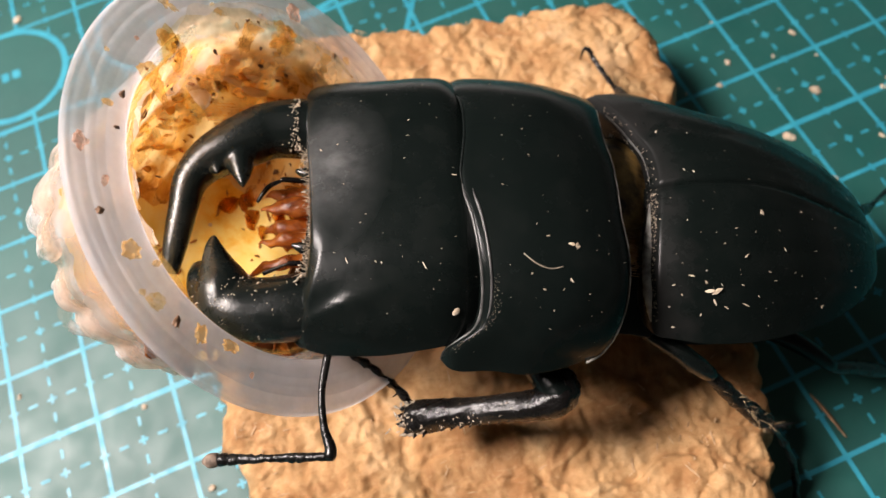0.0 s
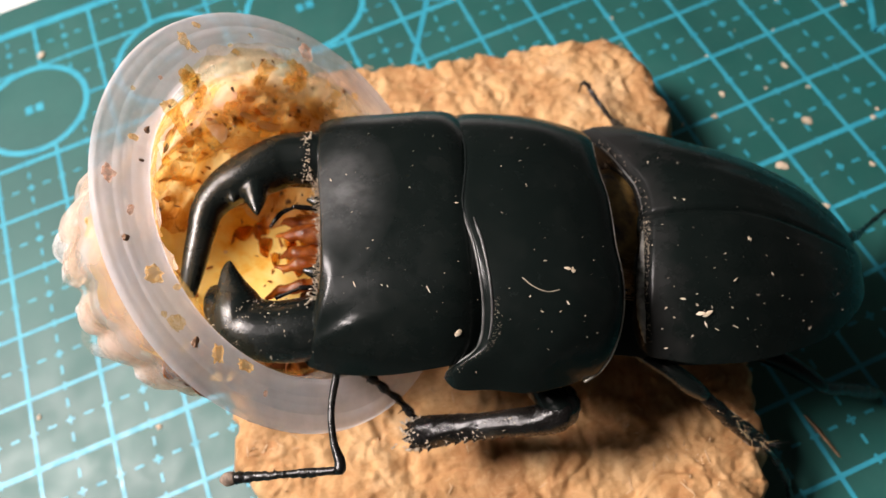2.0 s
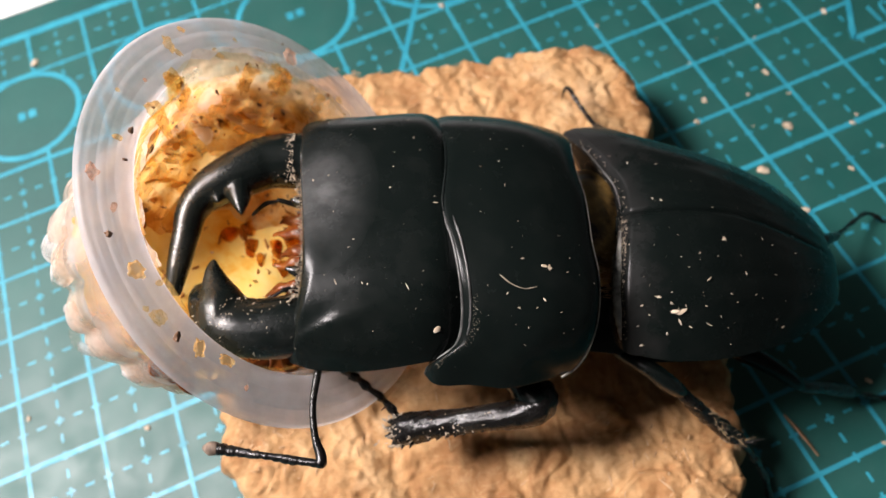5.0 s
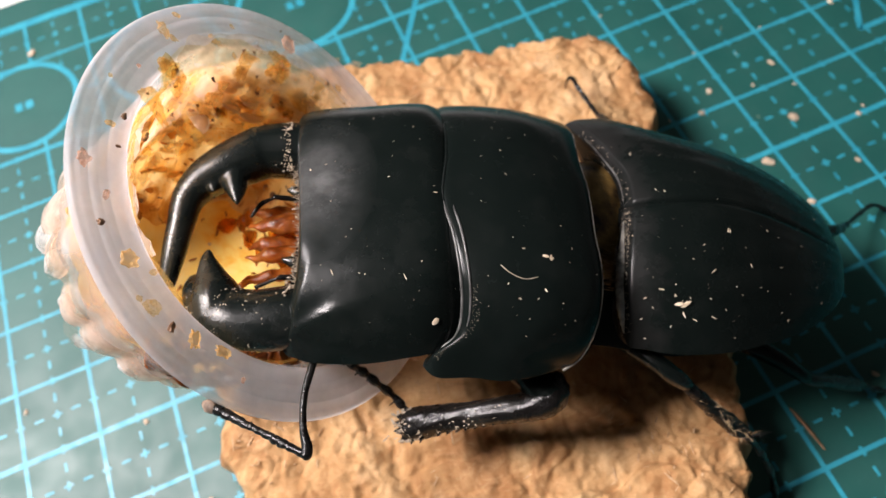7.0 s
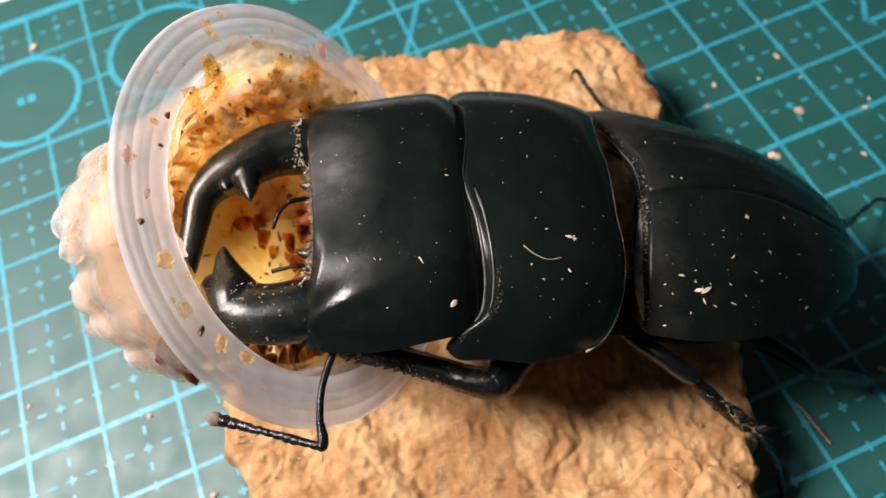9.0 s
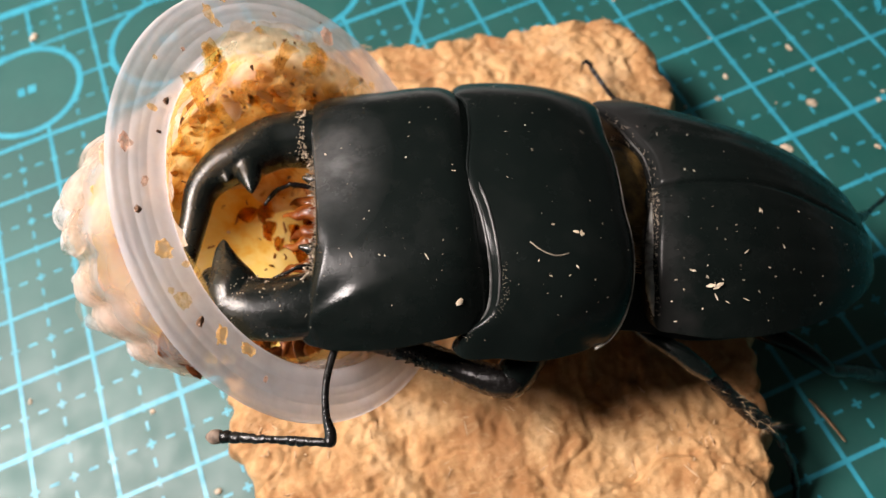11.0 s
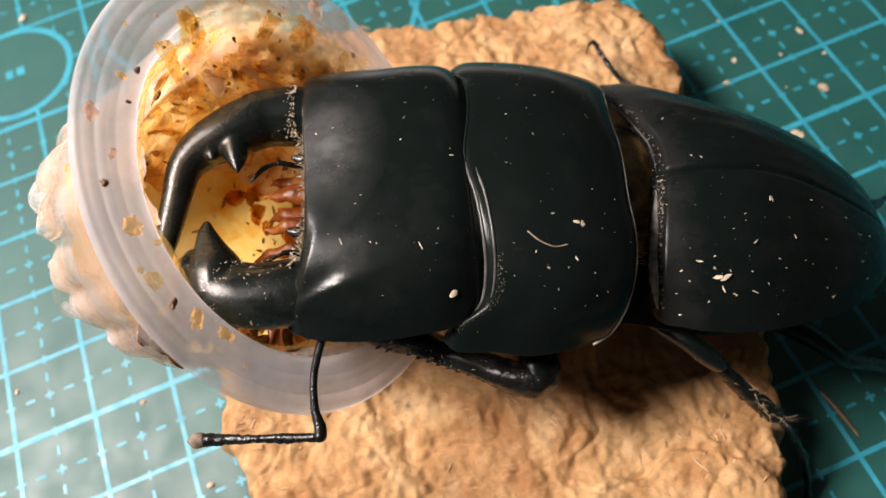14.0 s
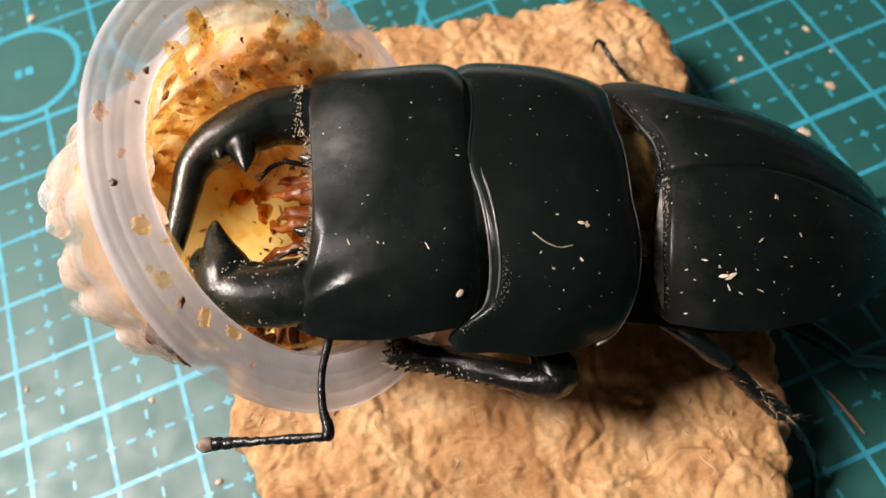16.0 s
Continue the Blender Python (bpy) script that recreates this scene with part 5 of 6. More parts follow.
    # fore leg
    bm = tube(bmesh.new(), [(-0.10, 0, 0, 0.05), (-0.07, 0, 0, 0.13), (0.05, 0, 0, 0.175), (0.30, 0, 0, 0.19), (0.7, 0, -0.05, 0.20), (1.0, 0, -0.1, 0.15)], 60, 24)
    roughened(bm, 0.012)
    got["femur"] = part("fore_femur", bm, SHELL, b)
    bm = tube(bmesh.new(), [(-0.04, -0.22, 0, 0.08), (-0.04, -0.12, 0, 0.14), (0.01, 0.0, 0, 0.155), (0.14, 0.045, 0, 0.148), (0.5, 0.04, 0, 0.124), (1.0, 0.01, 0, 0.128), (1.3, 0.0, 0, 0.155), (1.46, 0.01, 0, 0.15), (1.55, 0.01, 0, 0.06)], 90, 28)
    roughened(bm, 0.022)
    for k in range(11):
        x = 0.45 + k * 0.095
        spike(bm, (x, 0.10, 0), (x + 0.06, 0.165 + 0.03 * (k > 8), -0.01), 0.042, 6)
    spike(bm, (1.44, 0.06, 0), (1.57, 0.16, 0), 0.07)
    for y, q, r in ((-0.08, (1.59, -0.10, 0.03), 0.07), (-0.02, (1.60, -0.03, 0.06), 0.06), (0.05, (1.61, 0.05, 0.05), 0.07), (0.0, (1.59, 0.02, -0.06), 0.06)):
        spike(bm, (1.47, y, 0), q, r)
    got["tibia"] = part("fore_tibia", bm, LIMB, b)
    pts = []
    path = spline([(1.40, -0.05, -0.03), (1.50, -0.17, 0.0), (1.55, -0.28, 0.16), (1.59, -0.34, 0.38), (1.62, -0.40, 0.55), (1.65, -0.43, 0.69), (1.70, -0.50, 0.83)], 19)
    for k, q in enumerate(path):
        pts.append((*q, (0.032, 0.050, 0.042)[k % 3]))
    bm = tube(bmesh.new(), pts, 76, 10)
    for k in range(2, 18, 3):
        q = Vector(path[k])
        for way in ((0.09, 0.05, 0.0), (0.03, -0.10, 0.02), (-0.08, 0.04, 0.03)):
            spike(bm, q, q + Vector(way), 0.016, 5)
    spike(bm, path[-1], (1.80, -0.50, 0.92), 0.022)
    spike(bm, path[-1], (1.70, -0.62, 0.90), 0.022)
    part("fore_tarsus", bm, LIMB, b).parent = got["tibia"]
    rng = random.Random(71)
    bm = bmesh.new()
    for _ in range(60):
        x, a = rng.uniform(0.1, 1.45), rng.choice((rng.uniform(0.2, 1.2), rng.uniform(0.2, 2.9)))
        chip(bm, (x, 0.03 + 0.125 * math.cos(a), 0.125 * math.sin(a)), rng.uniform(0.003, 0.009), rng, 0.5, rng.uniform(1, 4))
    for _ in range(70):
        a = rng.uniform(0.0, 3.1)
        chip(bm, (rng.gauss(1.46, 0.07), 0.01 + 0.15 * math.cos(a), 0.15 * math.sin(a)), rng.uniform(0.006, 0.016), rng, 0.5, rng.uniform(1, 3.5))
    ob = tagged(part("shin_dust", bm, DUST, b, "tan dust caught on the shin", smooth=False), kind="stuff")
    ob.parent = got["tibia"]
    # the planted legs
    legs = {}
    bm = tube(bmesh.new(), limb([(1.78, -0.60, 2.0, 0.07), (1.98, -1.00, 2.05, 0.065), (2.06, -1.30, 2.15, 0.075), (2.22, -1.58, 2.18, 0.088), (2.33, -1.75, 2.10, 0.092), (2.43, -1.86, 2.0, 0.07), (2.46, -1.90, 1.97, 0.03)]), 28, 14)
    legs["middle_femur"] = part("middle_femur", bm, SHELL_GLOSS, b)
    bm = tube(bmesh.new(), limb([(2.40, -1.80, 1.98, 0.03), (2.45, -1.86, 1.93, 0.065), (2.58, -2.04, 1.75, 0.075), (2.75, -2.22, 1.50, 0.085), (2.90, -2.37, 1.30, 0.085), (2.95, -2.42, 1.24, 0.05)]), 70, 20)
    roughened(bm, 0.018)
    for k in range(5):
        q = Vector((2.95, -2.45, 1.28))
        spike(bm, local(*q), local(*(q + Vector((0.10 + 0.03 * k, -0.06 - 0.02 * (k % 3), 0.08 - 0.05 * (k % 4))))), 0.009, 5)
    legs["middle_tibia"] = part("middle_tibia", bm, LIMB, b)
    pts = []
    for k, q in enumerate(spline([(2.95, -2.45, 1.25), (3.05, -2.58, 1.05), (3.14, -2.74, 0.8), (3.20, -2.92, 0.5), (3.20, -3.10, 0.22), (3.17, -3.22, 0.08)], 16)):
        pts.append((*q, 0.032 + 0.014 * (k % 3 == 1)))
    bm = tube(bmesh.new(), limb(pts), 64, 8)
    spike(bm, local(3.17, -3.22, 0.08), local(3.22, -3.34, 0.02), 0.02)
    spike(bm, local(3.17, -3.22, 0.08), local(3.10, -3.32, 0.02), 0.02)
    legs["middle_tarsus"] = part("middle_tarsus", bm, SHELL_GLOSS, b)
    legs["leg_hair"] = bristles("tibia_hair", b, 41, 100, lambda g: (lambda f: local(2.50 + 0.44 * f + g.uniform(-0.05, 0.05), -1.95 - 0.46 * f + g.uniform(-0.06, 0.04), 1.86 - 0.60 * f + g.uniform(-0.05, 0.05)))(g.random() ** 0.6), lambda g: (g.uniform(-0.7, 1), g.uniform(-1, 0.3), g.uniform(-0.6, 0.6)), 0.14, HAIR, "tan bristles on the shin", None, 0.005)
    bm = tube(bmesh.new(), limb([(3.0, -1.2, 1.55, 0.11), (3.35, -1.62, 1.55, 0.11), (3.62, -1.88, 1.40, 0.10), (3.85, -2.10, 1.18, 0.08), (3.92, -2.16, 1.08, 0.06)]), 26, 12)
    legs["hind_femur"] = part("hind_femur", bm, SHELL, b)
    bm = tube(bmesh.new(), limb([(3.86, -2.10, 1.14, 0.05), (4.0, -2.18, 1.02, 0.07), (4.3, -2.26, 0.8, 0.075), (4.6, -2.35, 0.55, 0.085), (4.75, -2.39, 0.42, 0.06)]), 26, 10)
    legs["hind_tibia"] = part("hind_tibia", bm, LIMB, b)
    pts = [(*q, 0.026 + 0.010 * (k % 3 == 1)) for k, q in enumerate(spline([(4.72, -2.38, 0.44), (4.95, -2.48, 0.28), (5.22, -2.60, 0.14), (5.55, -2.74, 0.05)], 13))]
    legs["hind_tarsus"] = part("hind_tarsus", tube(bmesh.new(), limb(pts), 52, 8), LIMB, b)
    bm = tube(bmesh.new(), limb([(4.6, -0.75, 1.2, 0.08), (5.12, -0.78, 1.15, 0.075), (5.46, -0.72, 0.88, 0.06), (5.6, -0.68, 0.78, 0.04)]), 22, 10)
    legs["far_hind_tibia"] = part("hind_tibia", bm, LIMB, b)
    pts = [(*q, 0.026 + 0.010 * (k % 3 == 1)) for k, q in enumerate(spline([(5.55, -0.70, 0.8), (6.1, -0.51, 0.45), (6.5, -0.41, 0.22), (6.72, -0.55, 0.06)], 13))]
    legs["far_hind_tarsus"] = part("hind_tarsus", tube(bmesh.new(), limb(pts), 52, 8), LIMB, b)
    bm = tube(bmesh.new(), limb([(3.10, 0.7, 2.0, 0.09), (3.28, 1.24, 1.85, 0.08), (3.36, 1.55, 1.68, 0.05)]), 18, 10)
    legs["far_middle_tibia"] = part("middle_tibia", bm, LIMB, b)
    pts = [(*q, 0.030 + 0.006 * (k % 3 == 1)) for k, q in enumerate(spline([(3.36, 1.55, 1.66), (3.38, 1.8, 1.58), (3.38, 2.03, 1.56), (3.36, 2.22, 1.60)], 13))]
    bm = tube(bmesh.new(), limb(pts), 52, 8)
    for q in ((3.30, 2.29, 1.60), (3.24, 2.26, 1.50)):
        tube(bm, limb([(3.37, 2.21, 1.62, 0.035), ((3.37 + q[0]) / 2, 2.29, 1.66, 0.02), (q[0], q[1], q[2], 0.006)]), 10, 6)
    legs["far_middle_tarsus"] = part("middle_tarsus", bm, LIMB, b)
    got["planted"] = list(legs.values())
    return got

# ---- crumbs ----


def crumbs():
    rng = random.Random(12)
    spots = [(7.52, 3.55, 0.07), (6.85, 2.35, 0.07), (5.75, 2.3, 0.06), (5.45, 2.0, 0.06), (6.55, 1.35, 0.09), (5.8, 0.85, 0.09), (5.95, 0.05, 0.07), (7.4, 1.0, 0.05), (8.2, 1.0, 0.06), (6.3, -2.6, 0.05),
             (8.35, 3.0, 0.05), (2.95, 6.05, 0.09), (-3.95, 8.2, 0.09), (-4.9, 1.7, 0.04), (-3.4, 0.9, 0.05), (-2.85, -0.4, 0.06), (5.2, -2.3, 0.05), (4.9, -3.0, 0.04), (7.9, -0.1, 0.05), (6.9, 0.35, 0.05)]
    for _ in range(28):
        spots.append((rng.uniform(4.6, 9.5), rng.uniform(-3.2, 4.5), rng.uniform(0.015, 0.035)))
    for x, y, r in spots:
        bm = bmesh.new()
        chip(bm, (0, 0, r * 0.25), r * 0.75, rng, 0.5, rng.uniform(1.0, 1.8))
        ob = part("wood_crumb", bm, CHIP, smooth=False)
        ob.location = (x * S, y * S, 0.003 * S)
        tagged(ob, "pale wood crumb lying on the cutting mat", "crumb", "crumbs on the mat")
    bm = tube(bmesh.new(), [(4.03, -2.24, 0.03, 0.012), (4.07, -2.5, 0.04, 0.022), (4.11, -2.82, 0.03, 0.010)], 14, 7)
    tagged(part("wood_splinter", bm, SPLINTER), "thin brown wood splinter lying on the mat", "splinter")


room()
table()
cutting_mat()
bark_piece()
CUP = jelly_cup()
JELLY = jelly()
GOT = beetle()
crumbs()

CUP_ROWS = [
    (0, -0.4194, 0.9469, 3.2736, 54.37, -0.15, 65.01),
    (0.5, -0.4104, 0.9425, 3.2718, 54.34, -0.05, 65.08),
    (1, -0.4160, 0.9414, 3.2740, 54.22, 0.04, 65.14),
    (1.5, -0.4205, 0.9507, 3.2712, 54.33, -0.05, 65.09),
    (2, -0.4180, 0.9386, 3.2839, 54.24, 0.08, 65.13),
    (2.5, -0.4162, 0.9254, 3.2935, 54.09, 0.17, 65.17),
    (3, -0.4123, 0.9358, 3.2911, 54.06, 0.14, 65.29),
    (3.5, -0.4201, 0.9552, 3.2607, 54.75, -0.12, 65.02),
    (4, -0.4211, 0.9539, 3.2705, 54.04, 0.05, 65.10),
    (6.5, -0.4364, 0.9531, 3.2930, 53.72, 0.28, 65.17),
    (7, -0.4394, 0.9422, 3.3118, 53.52, 0.50, 65.20),
    (7.5, -0.4250, 0.9537, 3.3009, 53.86, 0.28, 65.57),
    (8, -0.4087, 0.9518, 3.2873, 54.33, 0.15, 65.76),
    (8.5, -0.3337, 0.8561, 3.1760, 58.23, 0.71, 62.88),
    (9, -0.3180, 0.8162, 3.1389, 58.96, 0.52, 62.30),
    (11.5, -0.3536, 0.8383, 3.1809, 57.38, 0.77, 62.03),
    (12, -0.3773, 0.8439, 3.2028, 57.08, 1.09, 62.14),
    (12.5, -0.3980, 0.8713, 3.2272, 55.97, 1.65, 61.81),
    (13, -0.4036, 0.8630, 3.2310, 55.92, 1.73, 61.54),
    (13.5, -0.4001, 0.8582, 3.2342, 55.94, 1.53, 61.74),
    (14, -0.3958, 0.8480, 3.2393, 56.09, 1.30, 62.00),
    (14.5, -0.3987, 0.8518, 3.2294, 56.17, 1.18, 61.78),
    (15, -0.3940, 0.8592, 3.2285, 56.10, 1.35, 61.83),
    (15.5, -0.3999, 0.8462, 3.2381, 56.16, 1.36, 61.73),
    (16, -0.4098, 0.8439, 3.2387, 56.08, 1.31, 61.77),
]
BEETLE_ROWS = [
    (0, 1.8946, -0.3510, 1.2844, 0.08, -0.16, -21.76),
    (0.5, 1.9044, -0.3572, 1.2880, 0.19, -0.34, -21.73),
    (1, 1.8988, -0.3476, 1.2880, 0.20, -0.08, -21.75),
    (1.5, 1.8975, -0.3419, 1.2920, 0.34, -0.14, -21.83),
    (2, 1.8958, -0.3530, 1.2857, 0.04, -0.26, -21.56),
    (2.5, 1.9024, -0.3272, 1.2838, 0.63, -0.13, -21.85),
    (3, 1.9139, -0.3283, 1.2768, 0.64, -0.07, -21.88),
    (3.5, 1.9004, -0.3496, 1.2999, 0.03, -0.01, -21.88),
    (4, 1.9098, -0.3240, 1.2837, 0.75, -0.19, -21.97),
    (6.5, 1.8819, -0.3223, 1.3076, 0.83, 0.05, -22.34),
    (7, 1.8723, -0.3352, 1.2898, 0.33, -0.00, -22.28),
    (7.5, 1.8807, -0.3503, 1.2883, -0.63, 0.01, -22.20),
    (8, 1.8896, -0.3544, 1.3025, -0.60, 0.09, -22.07),
    (8.5, 1.9525, -0.3652, 1.3076, -1.37, 0.76, -21.20),
    (9, 1.9408, -0.3682, 1.3093, -1.38, 1.09, -21.27),
    (11.5, 1.9148, -0.3436, 1.3099, -0.54, 0.40, -21.79),
    (12, 1.9016, -0.3474, 1.3088, -0.63, 0.17, -22.03),
    (12.5, 1.8770, -0.3507, 1.3213, -0.36, -0.06, -22.09),
    (13, 1.8602, -0.3569, 1.3297, -0.36, 0.07, -21.96),
    (13.5, 1.8735, -0.3467, 1.3010, -0.37, 0.08, -22.04),
    (14, 1.8675, -0.3673, 1.3022, -0.72, -0.06, -21.90),
    (14.5, 1.8686, -0.3560, 1.3091, -0.24, -0.11, -22.05),
    (15, 1.8680, -0.3434, 1.3297, 0.20, 0.10, -22.08),
    (15.5, 1.8629, -0.3629, 1.3069, -0.41, -0.15, -21.83),
    (16, 1.8436, -0.3688, 1.3238, -0.47, -0.00, -21.73),
]
PRONOTUM_ROWS = [
    (0, 0.0116, -0.0456, 1.3128, 0.25, 0.78, -0.43),
    (0.5, 0.0286, -0.0573, 1.3161, -0.57, 0.03, -0.77),
    (1, 0.0154, -0.0555, 1.3111, -0.67, -0.06, 0.21),
    (1.5, 0.0290, -0.0503, 1.3153, -0.44, -0.36, -0.51),
    (2, 0.0202, -0.0469, 1.3188, -0.02, 0.31, -0.51),
    (2.5, 0.0055, -0.0467, 1.3095, -0.11, 0.64, 0.19),
    (3, 0.0020, -0.0591, 1.3179, -0.58, 0.74, -0.31),
    (3.5, 0.0186, -0.0463, 1.3000, -0.02, 0.01, 0.01),
    (4, 0.0189, -0.0525, 1.3152, -0.47, 0.20, -0.26),
    (6.5, 0.0055, -0.0273, 1.2840, -0.13, 0.61, 1.04),
    (7, 0.0138, -0.0478, 1.3137, -0.51, 0.38, 0.07),
    (7.5, 0.0205, -0.0267, 1.3102, 0.23, 0.18, -0.41),
    (8, 0.0296, 0.0027, 1.2926, 0.19, 0.21, -0.37),
    (8.5, 0.0647, 0.0141, 1.3028, -0.00, -0.98, -1.36),
    (9, 0.0549, 0.0198, 1.2914, 0.56, -0.85, -0.38),
    (11.5, 0.0322, -0.0002, 1.3029, 0.14, -0.98, 0.63),
    (12, 0.0330, -0.0068, 1.3018, 0.27, -0.63, -0.21),
    (12.5, 0.0302, 0.0042, 1.2884, 0.03, -0.41, -0.21),
    (13, 0.0484, 0.0108, 1.2798, 0.48, -0.67, -1.09),
    (13.5, 0.0144, -0.0011, 1.2990, 0.41, 0.01, 0.49),
    (14, 0.0355, 0.0060, 1.2983, 1.23, -0.40, -0.50),
    (14.5, 0.0305, -0.0073, 1.2899, 0.77, -0.22, -0.28),
    (15, 0.0135, -0.0032, 1.2714, 0.02, 0.03, 0.92),
    (15.5, 0.0139, -0.0062, 1.2950, 0.63, 0.14, 0.64),
    (16, 0.0213, 0.0050, 1.2686, 1.06, 0.23, -0.31),
]
HEAD_ROWS = [
    (0, -1.0686, -0.0214, 1.4758, 0.23, 0.66, -0.10),
    (0.5, -1.0594, -0.0162, 1.4976, 0.56, 0.43, -0.21),
    (1, -1.0698, -0.0159, 1.4806, 0.62, 0.24, -0.10),
    (1.5, -1.0676, -0.0231, 1.4791, 0.19, 0.54, -0.04),
    (2, -1.0619, -0.0235, 1.5056, 0.41, 0.44, -0.37),
    (2.5, -1.0662, -0.0362, 1.4936, 0.15, 0.24, -0.12),
    (3, -1.0708, -0.0393, 1.5192, 0.26, 0.19, 0.07),
    (3.5, -1.0583, -0.0476, 1.5004, 0.06, 0.09, -0.02),
    (4, -1.0721, -0.0366, 1.4970, 0.01, 0.54, 0.09),
    (6.5, -1.0708, -0.0350, 1.4844, 0.10, 0.22, 0.31),
    (7, -1.0727, -0.0545, 1.5169, -0.31, 0.17, 0.04),
    (7.5, -1.0809, -0.0431, 1.5171, -0.22, -0.73, 0.58),
    (8, -1.0745, -0.0369, 1.5172, -1.18, -1.31, 0.77),
    (8.5, -1.0867, -0.0175, 1.5153, -1.67, -2.81, 1.18),
    (9, -1.0794, -0.0166, 1.5077, -0.77, -3.59, 1.40),
    (11.5, -1.0915, -0.0659, 1.5016, -1.92, -2.07, 1.10),
    (12, -1.0943, -0.0672, 1.5170, -1.51, -1.82, 1.13),
    (12.5, -1.1038, -0.0509, 1.4982, -1.73, -0.90, 0.68),
    (13, -1.1008, -0.0285, 1.4824, -1.00, -1.12, 0.51),
    (13.5, -1.1061, -0.0591, 1.5105, -1.29, -0.95, 0.60),
    (14, -1.0953, -0.0460, 1.5049, -0.41, -0.46, 0.49),
    (14.5, -1.0914, -0.0539, 1.4925, -0.93, -0.25, 0.65),
    (15, -1.0873, -0.0448, 1.4662, -1.11, -0.48, 0.68),
    (15.5, -1.0977, -0.0291, 1.4764, -0.14, 0.07, 0.38),
    (16, -1.0891, -0.0159, 1.4626, 0.26, -0.40, 0.23),
]
PLANTED_ROWS = [
    (0, 0.0047, 0.0029, 0.0156, -0.08, 0.16, -0.12),
    (0.5, -0.0067, 0.0051, 0.0121, -0.19, 0.34, -0.15),
    (1, 0.0020, -0.0017, 0.0120, -0.20, 0.08, -0.13),
    (1.5, 0.0053, -0.0066, 0.0081, -0.34, 0.14, -0.06),
    (2, 0.0029, 0.0043, 0.0142, -0.04, 0.26, -0.32),
    (2.5, 0.0063, -0.0218, 0.0164, -0.63, 0.13, -0.03),
    (3, -0.0047, -0.0251, 0.0235, -0.64, 0.07, 0.00),
    (3.5, -0.0002, -0.0005, 0.0001, -0.03, 0.01, -0.00),
    (4, 0.0007, -0.0276, 0.0167, -0.75, 0.19, 0.09),
    (6.5, 0.0273, -0.0188, -0.0073, -0.83, -0.04, 0.46),
    (7, 0.0312, -0.0031, 0.0102, -0.33, 0.01, 0.40),
    (7.5, 0.0177, 0.0074, 0.0118, 0.63, -0.01, 0.32),
    (8, 0.0080, 0.0080, -0.0025, 0.60, -0.09, 0.19),
    (8.5, -0.0543, -0.0046, -0.0084, 1.38, -0.74, -0.70),
    (9, -0.0444, 0.0024, -0.0101, 1.40, -1.07, -0.64),
    (11.5, -0.0113, -0.0113, -0.0101, 0.54, -0.40, -0.09),
    (12, -0.0005, -0.0029, -0.0089, 0.63, -0.17, 0.15),
    (12.5, 0.0210, 0.0095, -0.0212, 0.36, 0.06, 0.21),
    (13, 0.0344, 0.0215, -0.0296, 0.36, -0.07, 0.08),
    (13.5, 0.0258, 0.0069, -0.0009, 0.37, -0.08, 0.15),
    (14, 0.0236, 0.0282, -0.0018, 0.72, 0.06, 0.02),
    (14.5, 0.0269, 0.0174, -0.0091, 0.24, 0.11, 0.17),
    (15, 0.0321, 0.0058, -0.0296, -0.20, -0.10, 0.20),
    (15.5, 0.0297, 0.0258, -0.0068, 0.41, 0.15, -0.05),
    (16, 0.0454, 0.0385, -0.0235, 0.47, 0.00, -0.15),
]
SCAPE_ROWS = [
    (0, -1.2198, -1.9631, 0.1000, -0.48, -6.22, 93.80),
    (0.5, -1.2239, -1.9619, 0.1018, -0.04, -6.11, 93.55),
    (1, -1.2179, -1.9664, 0.1047, -0.11, -5.90, 93.90),
    (1.5, -1.2156, -1.9583, 0.0948, -0.37, -6.57, 94.08),
    (2, -1.2023, -1.9574, 0.1304, -0.14, -4.35, 94.91),
    (2.5, -1.2046, -1.9548, 0.0904, -0.04, -6.86, 94.79),
    (3, -1.2079, -1.9556, 0.1012, -0.06, -6.19, 94.57),
    (3.5, -1.1887, -1.9542, 0.1512, -0.07, -3.06, 95.79),
    (4, -1.1963, -1.9559, 0.1039, -0.27, -6.01, 95.30),
    (6.5, -1.2096, -1.9548, 0.2014, -0.19, 0.09, 94.47),
    (7, -1.2666, -1.9466, 0.2151, -0.16, 0.96, 90.89),
    (7.5, -1.3480, -1.9455, 0.2046, 0.77, 0.29, 85.71),
    (8, -1.4140, -1.9304, 0.2103, 1.47, 0.66, 81.41),
    (8.5, -1.4295, -1.9305, 0.1661, 2.50, -2.16, 80.44),
    (9, -1.3486, -1.9422, 0.1848, 2.62, -0.97, 85.66),
    (11.5, -1.2621, -1.9224, 0.2336, 1.61, 2.19, 91.21),
    (12, -1.2453, -1.9213, 0.2339, 1.56, 2.22, 92.31),
    (12.5, -1.2032, -1.9240, 0.2171, 0.77, 1.11, 95.04),
    (13, -1.1990, -1.9230, 0.2422, 0.92, 2.75, 95.32),
    (13.5, -1.1970, -1.9137, 0.2531, 0.71, 3.49, 95.51),
    (14, -1.2225, -1.9298, 0.2367, 0.44, 2.37, 93.77),
    (14.5, -1.2184, -1.9318, 0.2316, 0.28, 2.04, 94.02),
    (15, -1.2133, -1.9327, 0.2373, 0.31, 2.40, 94.34),
    (15.5, -1.2156, -1.9406, 0.2321, 0.05, 2.05, 94.16),
    (16, -1.2251, -1.9437, 0.2341, 0.39, 2.17, 93.54),
]
